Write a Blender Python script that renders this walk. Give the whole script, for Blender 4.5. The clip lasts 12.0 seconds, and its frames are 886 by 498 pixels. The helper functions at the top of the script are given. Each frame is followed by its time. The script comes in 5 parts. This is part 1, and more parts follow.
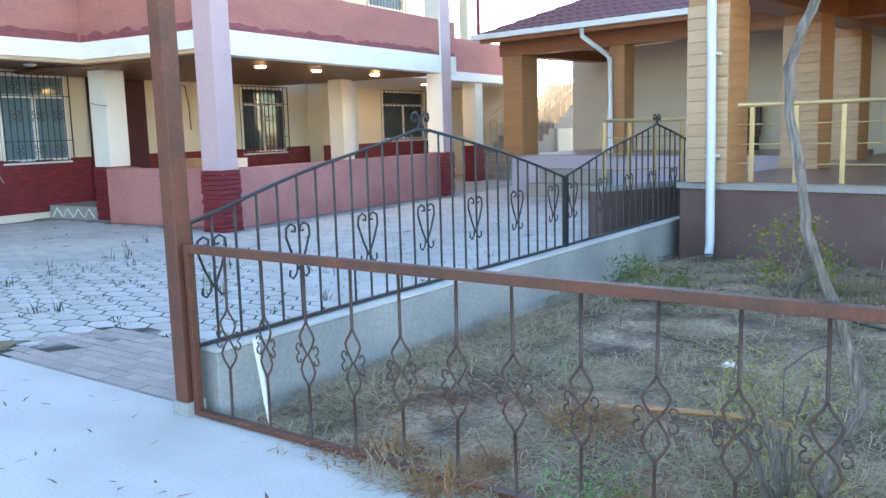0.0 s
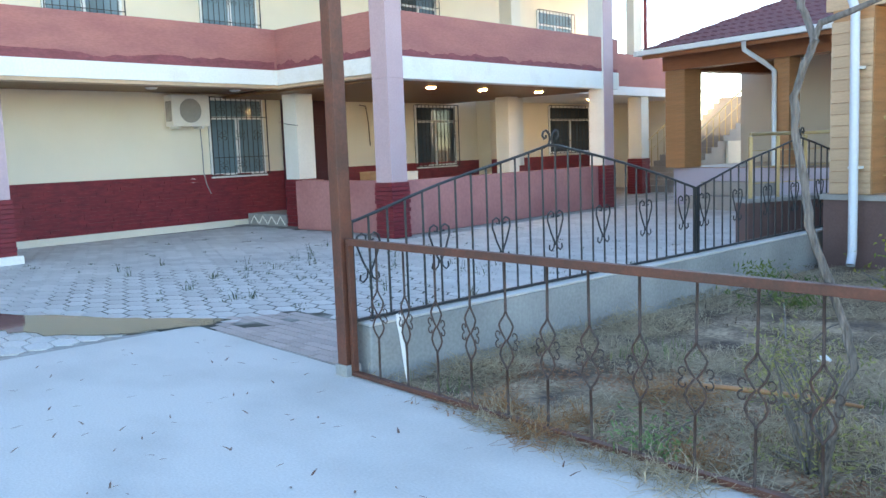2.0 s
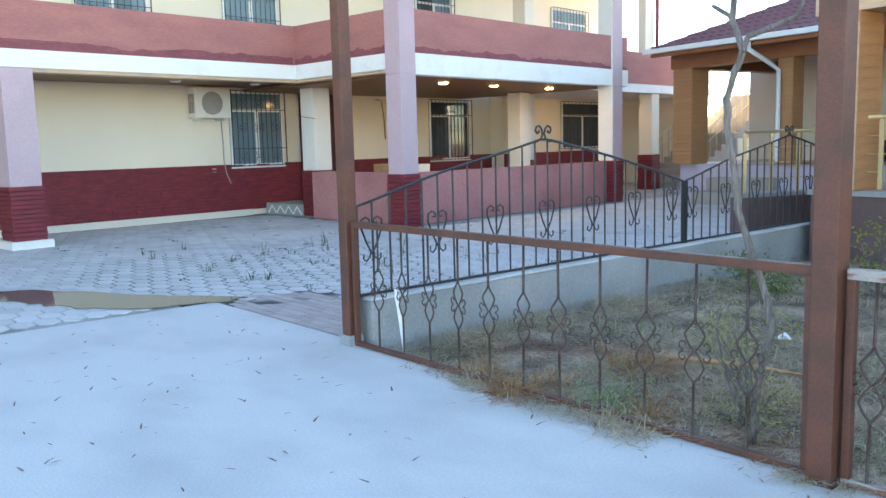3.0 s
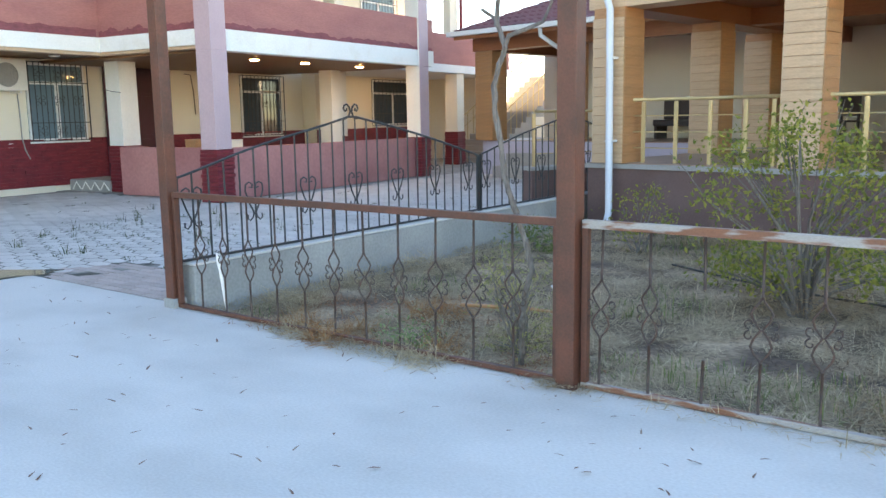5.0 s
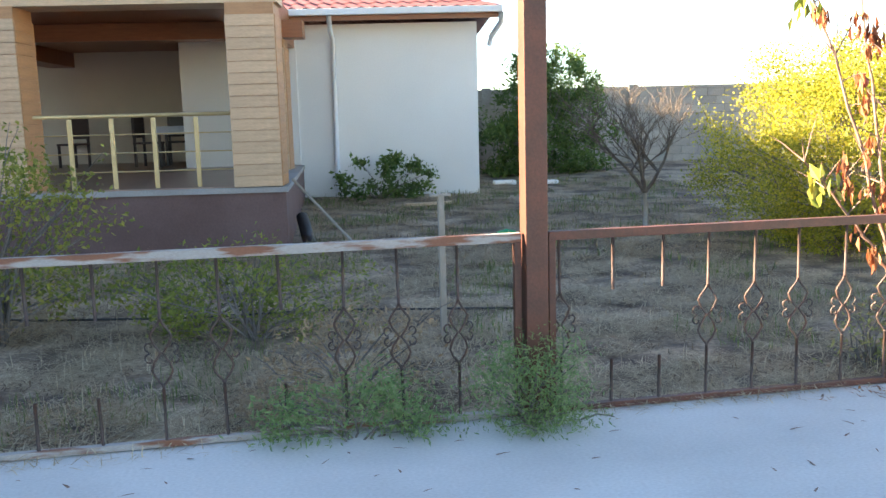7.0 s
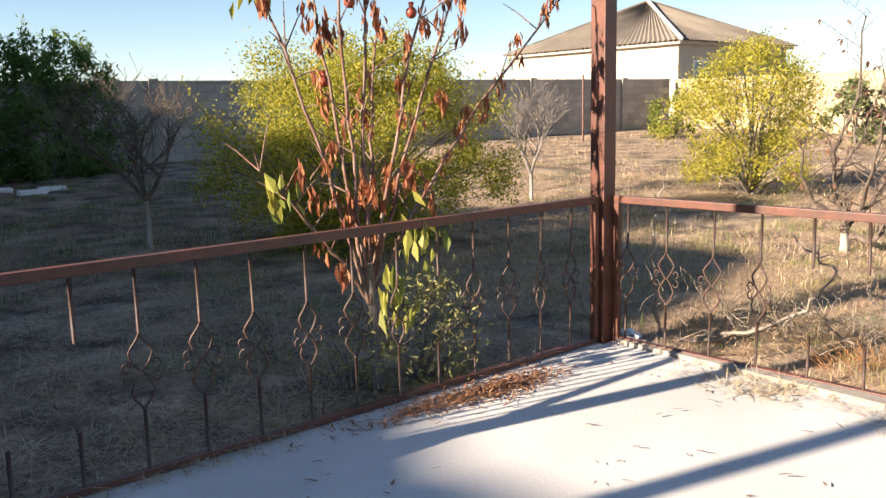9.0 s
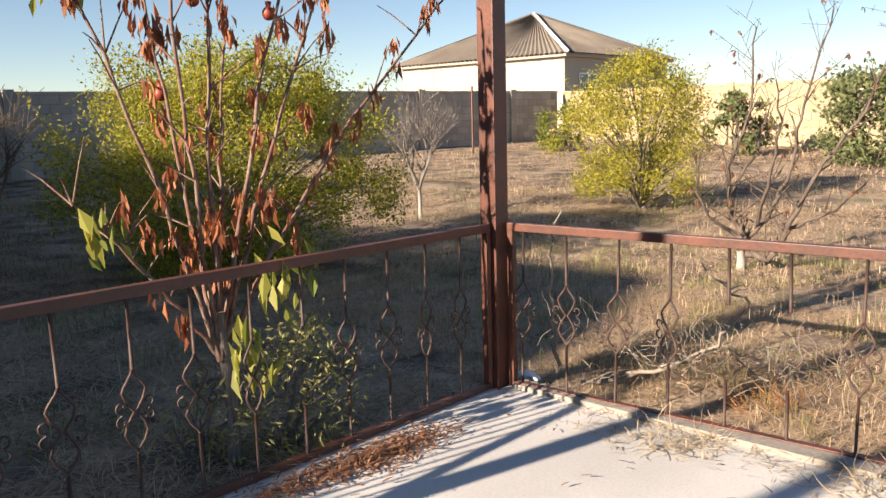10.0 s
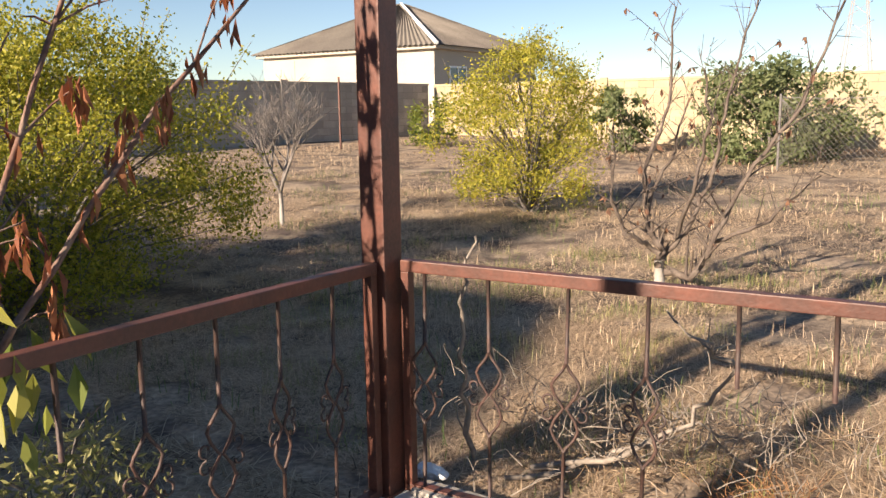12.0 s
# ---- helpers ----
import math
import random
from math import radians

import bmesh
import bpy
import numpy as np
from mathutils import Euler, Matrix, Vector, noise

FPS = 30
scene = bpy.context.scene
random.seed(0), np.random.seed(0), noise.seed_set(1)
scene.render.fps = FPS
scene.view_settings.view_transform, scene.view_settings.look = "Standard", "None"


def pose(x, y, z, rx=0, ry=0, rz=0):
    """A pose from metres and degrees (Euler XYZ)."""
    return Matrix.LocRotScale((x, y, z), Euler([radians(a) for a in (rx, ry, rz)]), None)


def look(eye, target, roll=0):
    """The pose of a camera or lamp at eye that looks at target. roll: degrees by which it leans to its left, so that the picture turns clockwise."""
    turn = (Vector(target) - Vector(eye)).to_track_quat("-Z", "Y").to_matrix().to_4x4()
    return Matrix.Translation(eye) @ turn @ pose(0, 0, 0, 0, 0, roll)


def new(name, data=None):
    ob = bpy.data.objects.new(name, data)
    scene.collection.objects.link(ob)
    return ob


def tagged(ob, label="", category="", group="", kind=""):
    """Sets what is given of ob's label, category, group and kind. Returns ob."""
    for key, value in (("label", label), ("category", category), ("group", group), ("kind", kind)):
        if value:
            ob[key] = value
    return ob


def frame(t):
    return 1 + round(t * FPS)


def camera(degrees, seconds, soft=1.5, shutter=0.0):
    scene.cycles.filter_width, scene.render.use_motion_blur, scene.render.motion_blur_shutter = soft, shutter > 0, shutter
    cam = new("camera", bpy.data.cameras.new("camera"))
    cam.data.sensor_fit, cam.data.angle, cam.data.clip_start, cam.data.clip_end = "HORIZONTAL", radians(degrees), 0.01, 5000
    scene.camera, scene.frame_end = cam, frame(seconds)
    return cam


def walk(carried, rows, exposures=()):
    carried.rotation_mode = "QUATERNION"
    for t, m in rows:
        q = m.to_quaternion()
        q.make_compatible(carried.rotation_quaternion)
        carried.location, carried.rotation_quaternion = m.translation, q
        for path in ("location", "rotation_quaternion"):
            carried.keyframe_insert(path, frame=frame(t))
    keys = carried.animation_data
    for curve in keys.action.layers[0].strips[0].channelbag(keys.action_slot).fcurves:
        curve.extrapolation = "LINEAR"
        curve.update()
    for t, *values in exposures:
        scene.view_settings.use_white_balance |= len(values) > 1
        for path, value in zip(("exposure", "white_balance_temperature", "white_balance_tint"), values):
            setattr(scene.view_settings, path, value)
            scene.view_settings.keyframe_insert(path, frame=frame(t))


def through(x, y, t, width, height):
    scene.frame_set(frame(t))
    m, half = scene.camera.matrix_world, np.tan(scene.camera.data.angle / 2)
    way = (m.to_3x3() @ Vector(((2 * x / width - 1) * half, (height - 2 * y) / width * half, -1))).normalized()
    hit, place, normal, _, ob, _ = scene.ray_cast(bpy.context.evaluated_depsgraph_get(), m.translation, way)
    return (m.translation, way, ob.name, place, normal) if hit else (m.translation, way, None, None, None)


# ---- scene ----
cam = camera(55.7, 12.0)
PATH = [
    (0, (3.71, -2.709, 1.491), (2.549, -1.106, 1.207), -1.6),
    (0.5, (3.953, -2.845, 1.492), (2.602, -1.408, 1.159), -1.1),
    (1, (4.143, -2.958, 1.517), (2.684, -1.617, 1.243), -1.5),
    (1.5, (4.343, -3.085, 1.481), (2.872, -1.751, 1.242), -2.0),
    (2, (4.575, -3.191, 1.5), (3.1, -1.862, 1.261), -2.1),
    (2.5, (4.905, -3.34, 1.492), (3.404, -2.039, 1.256), -1.8),
    (4.3, (5.52, -3.793, 1.469), (4.083, -2.446, 1.12), 0.2),
    (4.5, (5.614, -3.861, 1.479), (4.217, -2.478, 1.112), -0.1),
    (5, (5.685, -3.99, 1.487), (4.506, -2.405, 1.173), -0.9),
    (5.5, (5.748, -4.086, 1.481), (4.842, -2.333, 1.159), -1.4),
    (6, (5.869, -4.05, 1.496), (5.34, -2.143, 1.211), -1.2),
    (6.5, (6.101, -3.962, 1.461), (5.988, -1.982, 1.198), -0.9),
    (7, (6.348, -3.908, 1.461), (6.693, -1.96, 1.168), -1.5),
    (7.5, (6.51, -3.758, 1.442), (7.192, -1.905, 1.126), -2.7),
    (7.7, (6.565, -3.712, 1.46), (7.347, -1.896, 1.158), -2.1),
    (9.3, (7.437, -3.175, 1.495), (8.788, -1.739, 1.16), -1.7),
    (9.5, (7.527, -3.086, 1.507), (8.933, -1.701, 1.179), -1.8),
    (10, (7.814, -2.863, 1.507), (9.257, -1.514, 1.197), -1.5),
    (10.5, (8.064, -2.616, 1.498), (9.539, -1.302, 1.185), -1.0),
    (11, (8.292, -2.323, 1.518), (9.881, -1.151, 1.2), -2.2),
    (11.5, (8.604, -2.085, 1.498), (10.226, -0.961, 1.177), -1.5),
    (12, (8.889, -1.884, 1.489), (10.526, -0.782, 1.159), -0.8),
]
EXPOSURES = [(0.0, 4.23, 7550, 5), (1.3, 3.96, 7550, 5), (2.5, 3.93, 7550, 5), (4.3, 4.0, 8500, 9), (5.0, 3.93, 8600, 9), (5.5, 4.18, 8900, 9), (6.0, 4.09, 8500, 9), (6.5, 3.71, 8050, 9), (7.0, 3.43, 7750, 9), (7.5, 3.1, 7600, 9), (9.3, 1.59, 7000, 14), (10.5, 1.39, 7000, 14), (12.0, 1.34, 6900, 14)]
walk(cam, [(t, look(eye, target, roll)) for t, eye, target, roll in PATH], EXPOSURES)

# ---- world, sun ----
SUN_EL, SUN_X, SUN_Y = 21.0, -1.0, 0.23
world = bpy.data.worlds.new("sky")
scene.world = world
world.use_nodes = True
wn = world.node_tree.nodes
sky = wn.new("ShaderNodeTexSky")
sky.sky_type = 'NISHITA'
sky.sun_disc = False
sky.sun_elevation = radians(SUN_EL)
sky.sun_rotation = math.atan2(SUN_X, SUN_Y)
sky.air_density = 0.8
sky.dust_density = 0.0
sky.ozone_density = 2.0
world.node_tree.links.new(sky.outputs[0], wn["Background"].inputs[0])
wn["Background"].inputs[1].default_value = 0.057
sun = new("sun", bpy.data.lights.new("sun", "SUN"))
sun.data.energy = 5.0
sun.data.angle = radians(0.6)
sun.data.color = (1.0, 0.86, 0.70)
cosel = math.cos(radians(SUN_EL))
hyp = math.hypot(SUN_X, SUN_Y)
sun.matrix_world = look((SUN_X / hyp * cosel * 40, SUN_Y / hyp * cosel * 40, math.sin(radians(SUN_EL)) * 40), (0, 0, 0))

# ---- materials ----


def mat(name, color, rough=0.8, var=0.25, scale=3.0, fine=40.0, bump=0.2, metal=0.0, second=None, amount=0.5, stretch=(1, 1, 1), piece=0.0, blend_scale=None, contrast=0.15):
    """Painted or mineral surface: two scales of variation, a second colour in patches, fine relief."""
    m = bpy.data.materials.new(name)
    m.use_nodes = True
    nt = m.node_tree
    n, l = nt.nodes, nt.links
    bs = n["Principled BSDF"]
    tc = n.new("ShaderNodeTexCoord")
    mp = n.new("ShaderNodeMapping")
    mp.inputs["Scale"].default_value = stretch
    l.new(tc.outputs["Object"], mp.inputs[0])

    def noise_tex(s, detail=6.0):
        t = n.new("ShaderNodeTexNoise")
        t.inputs["Scale"].default_value = s
        t.inputs["Detail"].default_value = detail
        l.new(mp.outputs[0], t.inputs[0])
        return t
    big, small = noise_tex(scale), noise_tex(fine)
    sec = second or tuple(c * (1 - var) for c in color)
    pick = n.new("ShaderNodeMapRange")
    blob = noise_tex(blend_scale) if blend_scale else big
    pick.inputs["From Min"].default_value = amount - contrast
    pick.inputs["From Max"].default_value = amount + contrast
    l.new(blob.outputs[0], pick.inputs[0])
    mix = n.new("ShaderNodeMix")
    mix.data_type = 'RGBA'
    mix.inputs["A"].default_value = (*color, 1)
    mix.inputs["B"].default_value = (*sec, 1)
    l.new(pick.outputs[0], mix.inputs["Factor"])
    hsv = n.new("ShaderNodeHueSaturation")
    l.new(mix.outputs["Result"], hsv.inputs["Color"])
    val = n.new("ShaderNodeMapRange")
    val.inputs["From Min"].default_value = 0.3
    val.inputs["From Max"].default_value = 0.7
    val.inputs["To Min"].default_value = 1 - var
    val.inputs["To Max"].default_value = 1 + var * 0.6
    l.new(small.outputs[0], val.inputs[0])
    out = val.outputs[0]
    if piece:
        oi = n.new("ShaderNodeObjectInfo")
        ge = n.new("ShaderNodeNewGeometry")
        add = n.new("ShaderNodeMath")
        add.operation = 'ADD'
        l.new(oi.outputs["Random"], add.inputs[0])
        l.new(ge.outputs["Random Per Island"], add.inputs[1])
        fr = n.new("ShaderNodeMath")
        fr.operation = 'FRACT'
        l.new(add.outputs[0], fr.inputs[0])
        pr = n.new("ShaderNodeMapRange")
        pr.inputs["To Min"].default_value = 1 - piece
        pr.inputs["To Max"].default_value = 1 + piece
        l.new(fr.outputs[0], pr.inputs[0])
        mul = n.new("ShaderNodeMath")
        mul.operation = 'MULTIPLY'
        l.new(out, mul.inputs[0])
        l.new(pr.outputs[0], mul.inputs[1])
        out = mul.outputs[0]
    l.new(out, hsv.inputs["Value"])
    l.new(hsv.outputs[0], bs.inputs["Base Color"])
    bs.inputs["Roughness"].default_value = rough
    bs.inputs["Metallic"].default_value = metal
    if bump:
        bp = n.new("ShaderNodeBump")
        bp.inputs["Strength"].default_value = bump
        bp.inputs["Distance"].default_value = 0.01
        l.new(small.outputs[0], bp.inputs["Height"])
        l.new(bp.outputs[0], bs.inputs["Normal"])
    return m


def leaf_mat(name, a, b, rough=0.55, through=0.45):
    m = bpy.data.materials.new(name)
    m.use_nodes = True
    n, l = m.node_tree.nodes, m.node_tree.links
    bs = n["Principled BSDF"]
    ge = n.new("ShaderNodeNewGeometry")
    mix = n.new("ShaderNodeMix")
    mix.data_type = 'RGBA'
    mix.inputs["A"].default_value = (*a, 1)
    mix.inputs["B"].default_value = (*b, 1)
    l.new(ge.outputs["Random Per Island"], mix.inputs["Factor"])
    l.new(mix.outputs["Result"], bs.inputs["Base Color"])
    bs.inputs["Roughness"].default_value = rough
    tr = n.new("ShaderNodeBsdfTranslucent")
    l.new(mix.outputs["Result"], tr.inputs[0])
    ms = n.new("ShaderNodeMixShader")
    ms.inputs[0].default_value = through
    l.new(bs.outputs[0], ms.inputs[1])
    l.new(tr.outputs[0], ms.inputs[2])
    l.new(ms.outputs[0], n["Material Output"].inputs[0])
    return m


M_CONC = mat("slab_concrete", (0.60, 0.595, 0.58), 0.85, 0.1, 2.0, 55, 0.1, second=(0.49, 0.488, 0.475), amount=0.56, contrast=0.13, blend_scale=0.8, stretch=(1.0, 1.6, 1))
M_PAVER = mat("paver_concrete", (0.58, 0.575, 0.565), 0.85, 0.12, 0.5, 45, 0.25, second=(0.44, 0.44, 0.44), amount=0.58, piece=0.10)
M_PAVER_RED = mat("paver_pink", (0.42, 0.33, 0.31), 0.85, 0.12, 0.8, 45, 0.25, second=(0.46, 0.44, 0.42), amount=0.5, piece=0.12)
M_JOINT = mat("joint_sand", (0.40, 0.395, 0.38), 0.95, 0.25, 2, 50, 0.4, second=(0.24, 0.235, 0.22), amount=0.55)
M_JOINT_DARK = mat("damp_joint_soil", (0.06, 0.065, 0.055), 0.95, 0.3, 2, 50, 0.4, second=(0.30, 0.295, 0.28), amount=0.56, contrast=0.05, blend_scale=1.6)
M_RUST = mat("rust_paint", (0.145, 0.047, 0.028), 0.5, 0.2, 6, 70, 0.15, second=(0.085, 0.034, 0.023))
M_BAR = mat("dark_weathered_bar", (0.060, 0.040, 0.034), 0.6, 0.3, 9, 80, 0.2, second=(0.105, 0.045, 0.03), amount=0.58)
M_RUST_WORN = mat("worn_rail_paint", (0.36, 0.33, 0.31), 0.6, 0.2, 4, 70, 0.25, second=(0.22, 0.09, 0.05), amount=0.52, contrast=0.05, stretch=(1, 6, 6))
M_IRON = mat("black_iron", (0.025, 0.03, 0.035), 0.45, 0.2, 8, 80, 0.1)
M_RENDER = mat("cement_render", (0.37, 0.38, 0.38), 0.9, 0.14, 1.3, 40, 0.3, second=(0.26, 0.275, 0.28), amount=0.5)
M_CREAM = mat("cream_plaster", (0.80, 0.72, 0.59), 0.85, 0.05, 1.0, 60, 0.15)
M_CREAM2 = mat("pale_plaster", (0.74, 0.68, 0.58), 0.85, 0.05, 1.0, 60, 0.15)
M_NEIGHBOUR = mat("old_cream_plaster", (0.47, 0.42, 0.35), 0.9, 0.1, 0.6, 20, 0.2)
M_WHITE = mat("white_plaster", (0.78, 0.77, 0.74), 0.85, 0.05, 0.8, 50, 0.15)
M_BAND = mat("white_band_paint", (0.80, 0.79, 0.76), 0.8, 0.06, 2.0, 30, 0.2, second=(0.70, 0.66, 0.58), amount=0.68)
M_RED = mat("dark_red_stone_paint", (0.21, 0.020, 0.030), 0.6, 0.25, 3, 9, 0.9, stretch=(1, 1, 4), second=(0.15, 0.015, 0.025))
M_PARAPET = mat("faded_red_parapet", (0.43, 0.175, 0.15), 0.8, 0.12, 0.8, 14, 0.5, stretch=(1, 1, 4), second=(0.36, 0.14, 0.13))
M_STAIN = mat("damp_red_paint", (0.27, 0.075, 0.085), 0.75, 0.2, 3, 14, 0.4, stretch=(1, 1, 3))
M_LOWWALL = mat("pink_low_wall", (0.45, 0.20, 0.19), 0.8, 0.12, 0.9, 16, 0.4, second=(0.34, 0.13, 0.13), amount=0.55)
M_LILAC = mat("lilac_column_paint", (0.52, 0.38, 0.41), 0.8, 0.08, 1.2, 40, 0.2)
M_COLWHITE = mat("white_column_paint", (0.76, 0.74, 0.70), 0.8, 0.06, 1.5, 40, 0.15)
M_SOFFIT = mat("brown_wood_soffit", (0.23, 0.115, 0.05), 0.5, 0.2, 3, 30, 0.2, stretch=(1, 6, 1))
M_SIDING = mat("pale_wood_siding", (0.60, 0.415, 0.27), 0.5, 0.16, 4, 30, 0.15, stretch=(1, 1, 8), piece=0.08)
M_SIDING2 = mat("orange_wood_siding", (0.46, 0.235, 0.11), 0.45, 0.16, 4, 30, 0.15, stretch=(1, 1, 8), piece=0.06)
M_WOODBEAM = mat("varnished_beam_wood", (0.34, 0.13, 0.055), 0.4, 0.18, 4, 30, 0.15, stretch=(1, 8, 8))
M_PLINTH = mat("brown_plinth_paint", (0.125, 0.075, 0.07), 0.75, 0.1, 1.5, 40, 0.2, second=(0.16, 0.10, 0.095))
M_GREY = mat("grey_cement_edge", (0.34, 0.335, 0.33), 0.85, 0.12, 3, 50, 0.25)
M_TILEFLOOR = mat("terrace_floor_tile", (0.33, 0.22, 0.17), 0.35, 0.12, 3, 20, 0.05)
M_ROOF = mat("maroon_roof_tile", (0.17, 0.062, 0.068), 0.55, 0.12, 2, 30, 0.05)
M_ROOF2 = mat("grey_corrugated_roof", (0.20, 0.175, 0.145), 0.9, 0.2, 0.6, 20, 0.3, second=(0.14, 0.12, 0.10))
M_GUTTER = mat("white_metal_gutter", (0.72, 0.73, 0.74), 0.35, 0.05, 3, 30, 0.03)
M_PIPE = mat("pale_blue_pipe", (0.62, 0.68, 0.76), 0.35, 0.05, 3, 30, 0.03)
M_GOLD = mat("gold_painted_steel", (0.56, 0.43, 0.23), 0.35, 0.08, 6, 50, 0.03, metal=0.3)
M_PVC = mat("white_pvc", (0.80, 0.80, 0.80), 0.3, 0.03, 3, 20, 0.0)
M_LAV = mat("lavender_plaster", (0.47, 0.43, 0.52), 0.85, 0.08, 1.5, 40, 0.15)
M_STEP = mat("grey_stone_step", (0.34, 0.32, 0.30), 0.7, 0.12, 3, 40, 0.2)
M_BLOCK = mat("concrete_block", (0.40, 0.37, 0.33), 0.95, 0.16, 2, 40, 0.5, second=(0.31, 0.29, 0.26), piece=0.14)
M_MORTAR = mat("mortar", (0.25, 0.235, 0.215), 0.95, 0.15, 4, 40, 0.3)
M_LIMEWALL = mat("yellow_limestone_wall", (0.46, 0.37, 0.235), 0.95, 0.14, 1, 30, 0.4, piece=0.10)
M_SOIL = mat("dry_soil_with_straw", (0.118, 0.084, 0.064), 0.97, 0.5, 0.8, 30, 1.0, second=(0.40, 0.305, 0.21), amount=0.49, contrast=0.12, blend_scale=2.2)
M_BARK = mat("grey_bark", (0.25, 0.22, 0.20), 0.9, 0.5, 8, 90, 1.0, stretch=(1, 1, 0.12), second=(0.13, 0.115, 0.105))
M_BARK_RED = mat("reddish_bark", (0.15, 0.065, 0.045), 0.85, 0.3, 6, 50, 0.5, second=(0.24, 0.17, 0.13), blend_scale=9)
M_BARK_BROWN = mat("brown_bark", (0.10, 0.075, 0.06), 0.9, 0.35, 6, 60, 0.8, second=(0.17, 0.135, 0.11))
M_LIME = mat("whitewashed_bark", (0.36, 0.335, 0.30), 0.9, 0.2, 6, 50, 0.5, second=(0.40, 0.36, 0.32), amount=0.62)
M_DEADWOOD = mat("bleached_dead_wood", (0.29, 0.245, 0.20), 0.9, 0.25, 6, 40, 0.5)
M_LEAF_Y = leaf_mat("yellow_green_leaf", (0.16, 0.20, 0.025), (0.58, 0.51, 0.07), 0.55, 0.55)
M_LEAF_SUN = leaf_mat("sunny_yellow_leaf", (0.24, 0.26, 0.035), (0.60, 0.52, 0.08), 0.55, 0.5)
M_FERN = leaf_mat("yellowish_fern_weed", (0.19, 0.20, 0.07), (0.46, 0.43, 0.17))
M_HAY = leaf_mat("matted_dry_grass", (0.44, 0.325, 0.215), (0.74, 0.575, 0.40), 0.85, 0.2)
M_LEAF_B = leaf_mat("pale_shrub_leaf", (0.12, 0.16, 0.03), (0.36, 0.34, 0.07))
M_LEAF_G = leaf_mat("dark_green_leaf", (0.055, 0.12, 0.028), (0.16, 0.24, 0.06))
M_FIG = leaf_mat("dull_fig_leaf", (0.10, 0.135, 0.05), (0.25, 0.28, 0.13))
M_LEAF_M = leaf_mat("mid_green_leaf", (0.10, 0.15, 0.03), (0.30, 0.32, 0.06))
M_LEAF_DEAD = leaf_mat("dead_orange_leaf", (0.22, 0.065, 0.03), (0.50, 0.21, 0.09), 0.7, 0.3)
M_PLUM = mat("dark_plum_door_paint", (0.06, 0.012, 0.022), 0.45, 0.15, 3, 40, 0.1)
M_WIRE = mat("galvanised_wire", (0.16, 0.15, 0.14), 0.6, 0.15, 6, 60, 0.1)
M_WITHERED = leaf_mat("withered_brown_leaf", (0.11, 0.055, 0.035), (0.27, 0.14, 0.08), 0.8, 0.2)
M_LEAF_YG = leaf_mat("fading_leaf", (0.15, 0.20, 0.035), (0.38, 0.35, 0.07))
M_WEED = leaf_mat("grey_green_weed", (0.13, 0.22, 0.08), (0.28, 0.38, 0.16))
M_STRAW = leaf_mat("straw", (0.27, 0.21, 0.135), (0.64, 0.53, 0.37), 0.8, 0.25)
M_DRYWEED = leaf_mat("dry_beige_weed", (0.25, 0.172, 0.105), (0.43, 0.315, 0.20), 0.8, 0.25)
M_TANGLE = leaf_mat("orange_brown_dry_weed", (0.26, 0.12, 0.05), (0.46, 0.25, 0.11), 0.8, 0.2)
M_LITTER = leaf_mat("dark_rotten_litter", (0.06, 0.04, 0.028), (0.19, 0.125, 0.075), 0.9, 0.1)
M_STRAW_D = leaf_mat("rust_brown_litter", (0.20, 0.085, 0.045), (0.38, 0.19, 0.095), 0.8, 0.15)
M_GRASS = leaf_mat("short_green_grass", (0.07, 0.13, 0.03), (0.18, 0.22, 0.06), 0.7, 0.3)
M_YARDWEED = leaf_mat("dark_yard_weed", (0.03, 0.055, 0.022), (0.09, 0.12, 0.045))
M_FRUIT = mat("dried_red_fruit", (0.32, 0.06, 0.03), 0.5, 0.2, 20, 60, 0.1)
M_BLACK = mat("black_plastic", (0.02, 0.02, 0.022), 0.4, 0.1, 10, 60, 0.05)
M_GREENP = mat("green_plastic", (0.02, 0.35, 0.14), 0.35, 0.1, 10, 60, 0.0)
M_TIMBER = mat("grey_weathered_timber", (0.34, 0.31, 0.27), 0.85, 0.2, 5, 40, 0.4, stretch=(1, 1, 0.3))
M_DARKROOM = mat("dark_room_furniture", (0.05, 0.04, 0.04), 0.4, 0.1, 6, 40, 0.05)
M_CLOTH = mat("pale_tablecloth", (0.55, 0.60, 0.68), 0.8, 0.05, 6, 60, 0.1)


def plain(name, color, rough=0.4, emit=None, strength=0.0, metal=0.0, transmit=0.0):
    m = bpy.data.materials.new(name)
    m.use_nodes = True
    b = m.node_tree.nodes["Principled BSDF"]
    b.inputs["Base Color"].default_value = (*color, 1)
    b.inputs["Roughness"].default_value = rough
    b.inputs["Metallic"].default_value = metal
    b.inputs["Transmission Weight"].default_value = transmit
    if emit:
        b.inputs["Emission Color"].default_value = (*emit, 1)
        b.inputs["Emission Strength"].default_value = strength
    return m


M_GLASS = plain("window_glass", (0.05, 0.07, 0.09), 0.04)
# pale blue base puts the sky's reflection into the pane colour
M_GLASS_PALE = plain("sky_pale_window_glass", (0.15, 0.22, 0.26), 0.06)
M_LAMP = plain("lit_lamp_disc", (1, 0.9, 0.7), 0.5, (1.0, 0.60, 0.25), 18.0)
M_LAMP_OFF = plain("lamp_disc", (0.8, 0.8, 0.78), 0.4)
M_WATER = plain("muddy_water", (0.15, 0.14, 0.12), 0.05)

# ---- mesh helpers ----


def finish(bm, name, smooth=False):
    me = bpy.data.meshes.new(name)
    bm.to_mesh(me)
    bm.free()
    if smooth:
        me.polygons.foreach_set("use_smooth", [True] * len(me.polygons))
    return me


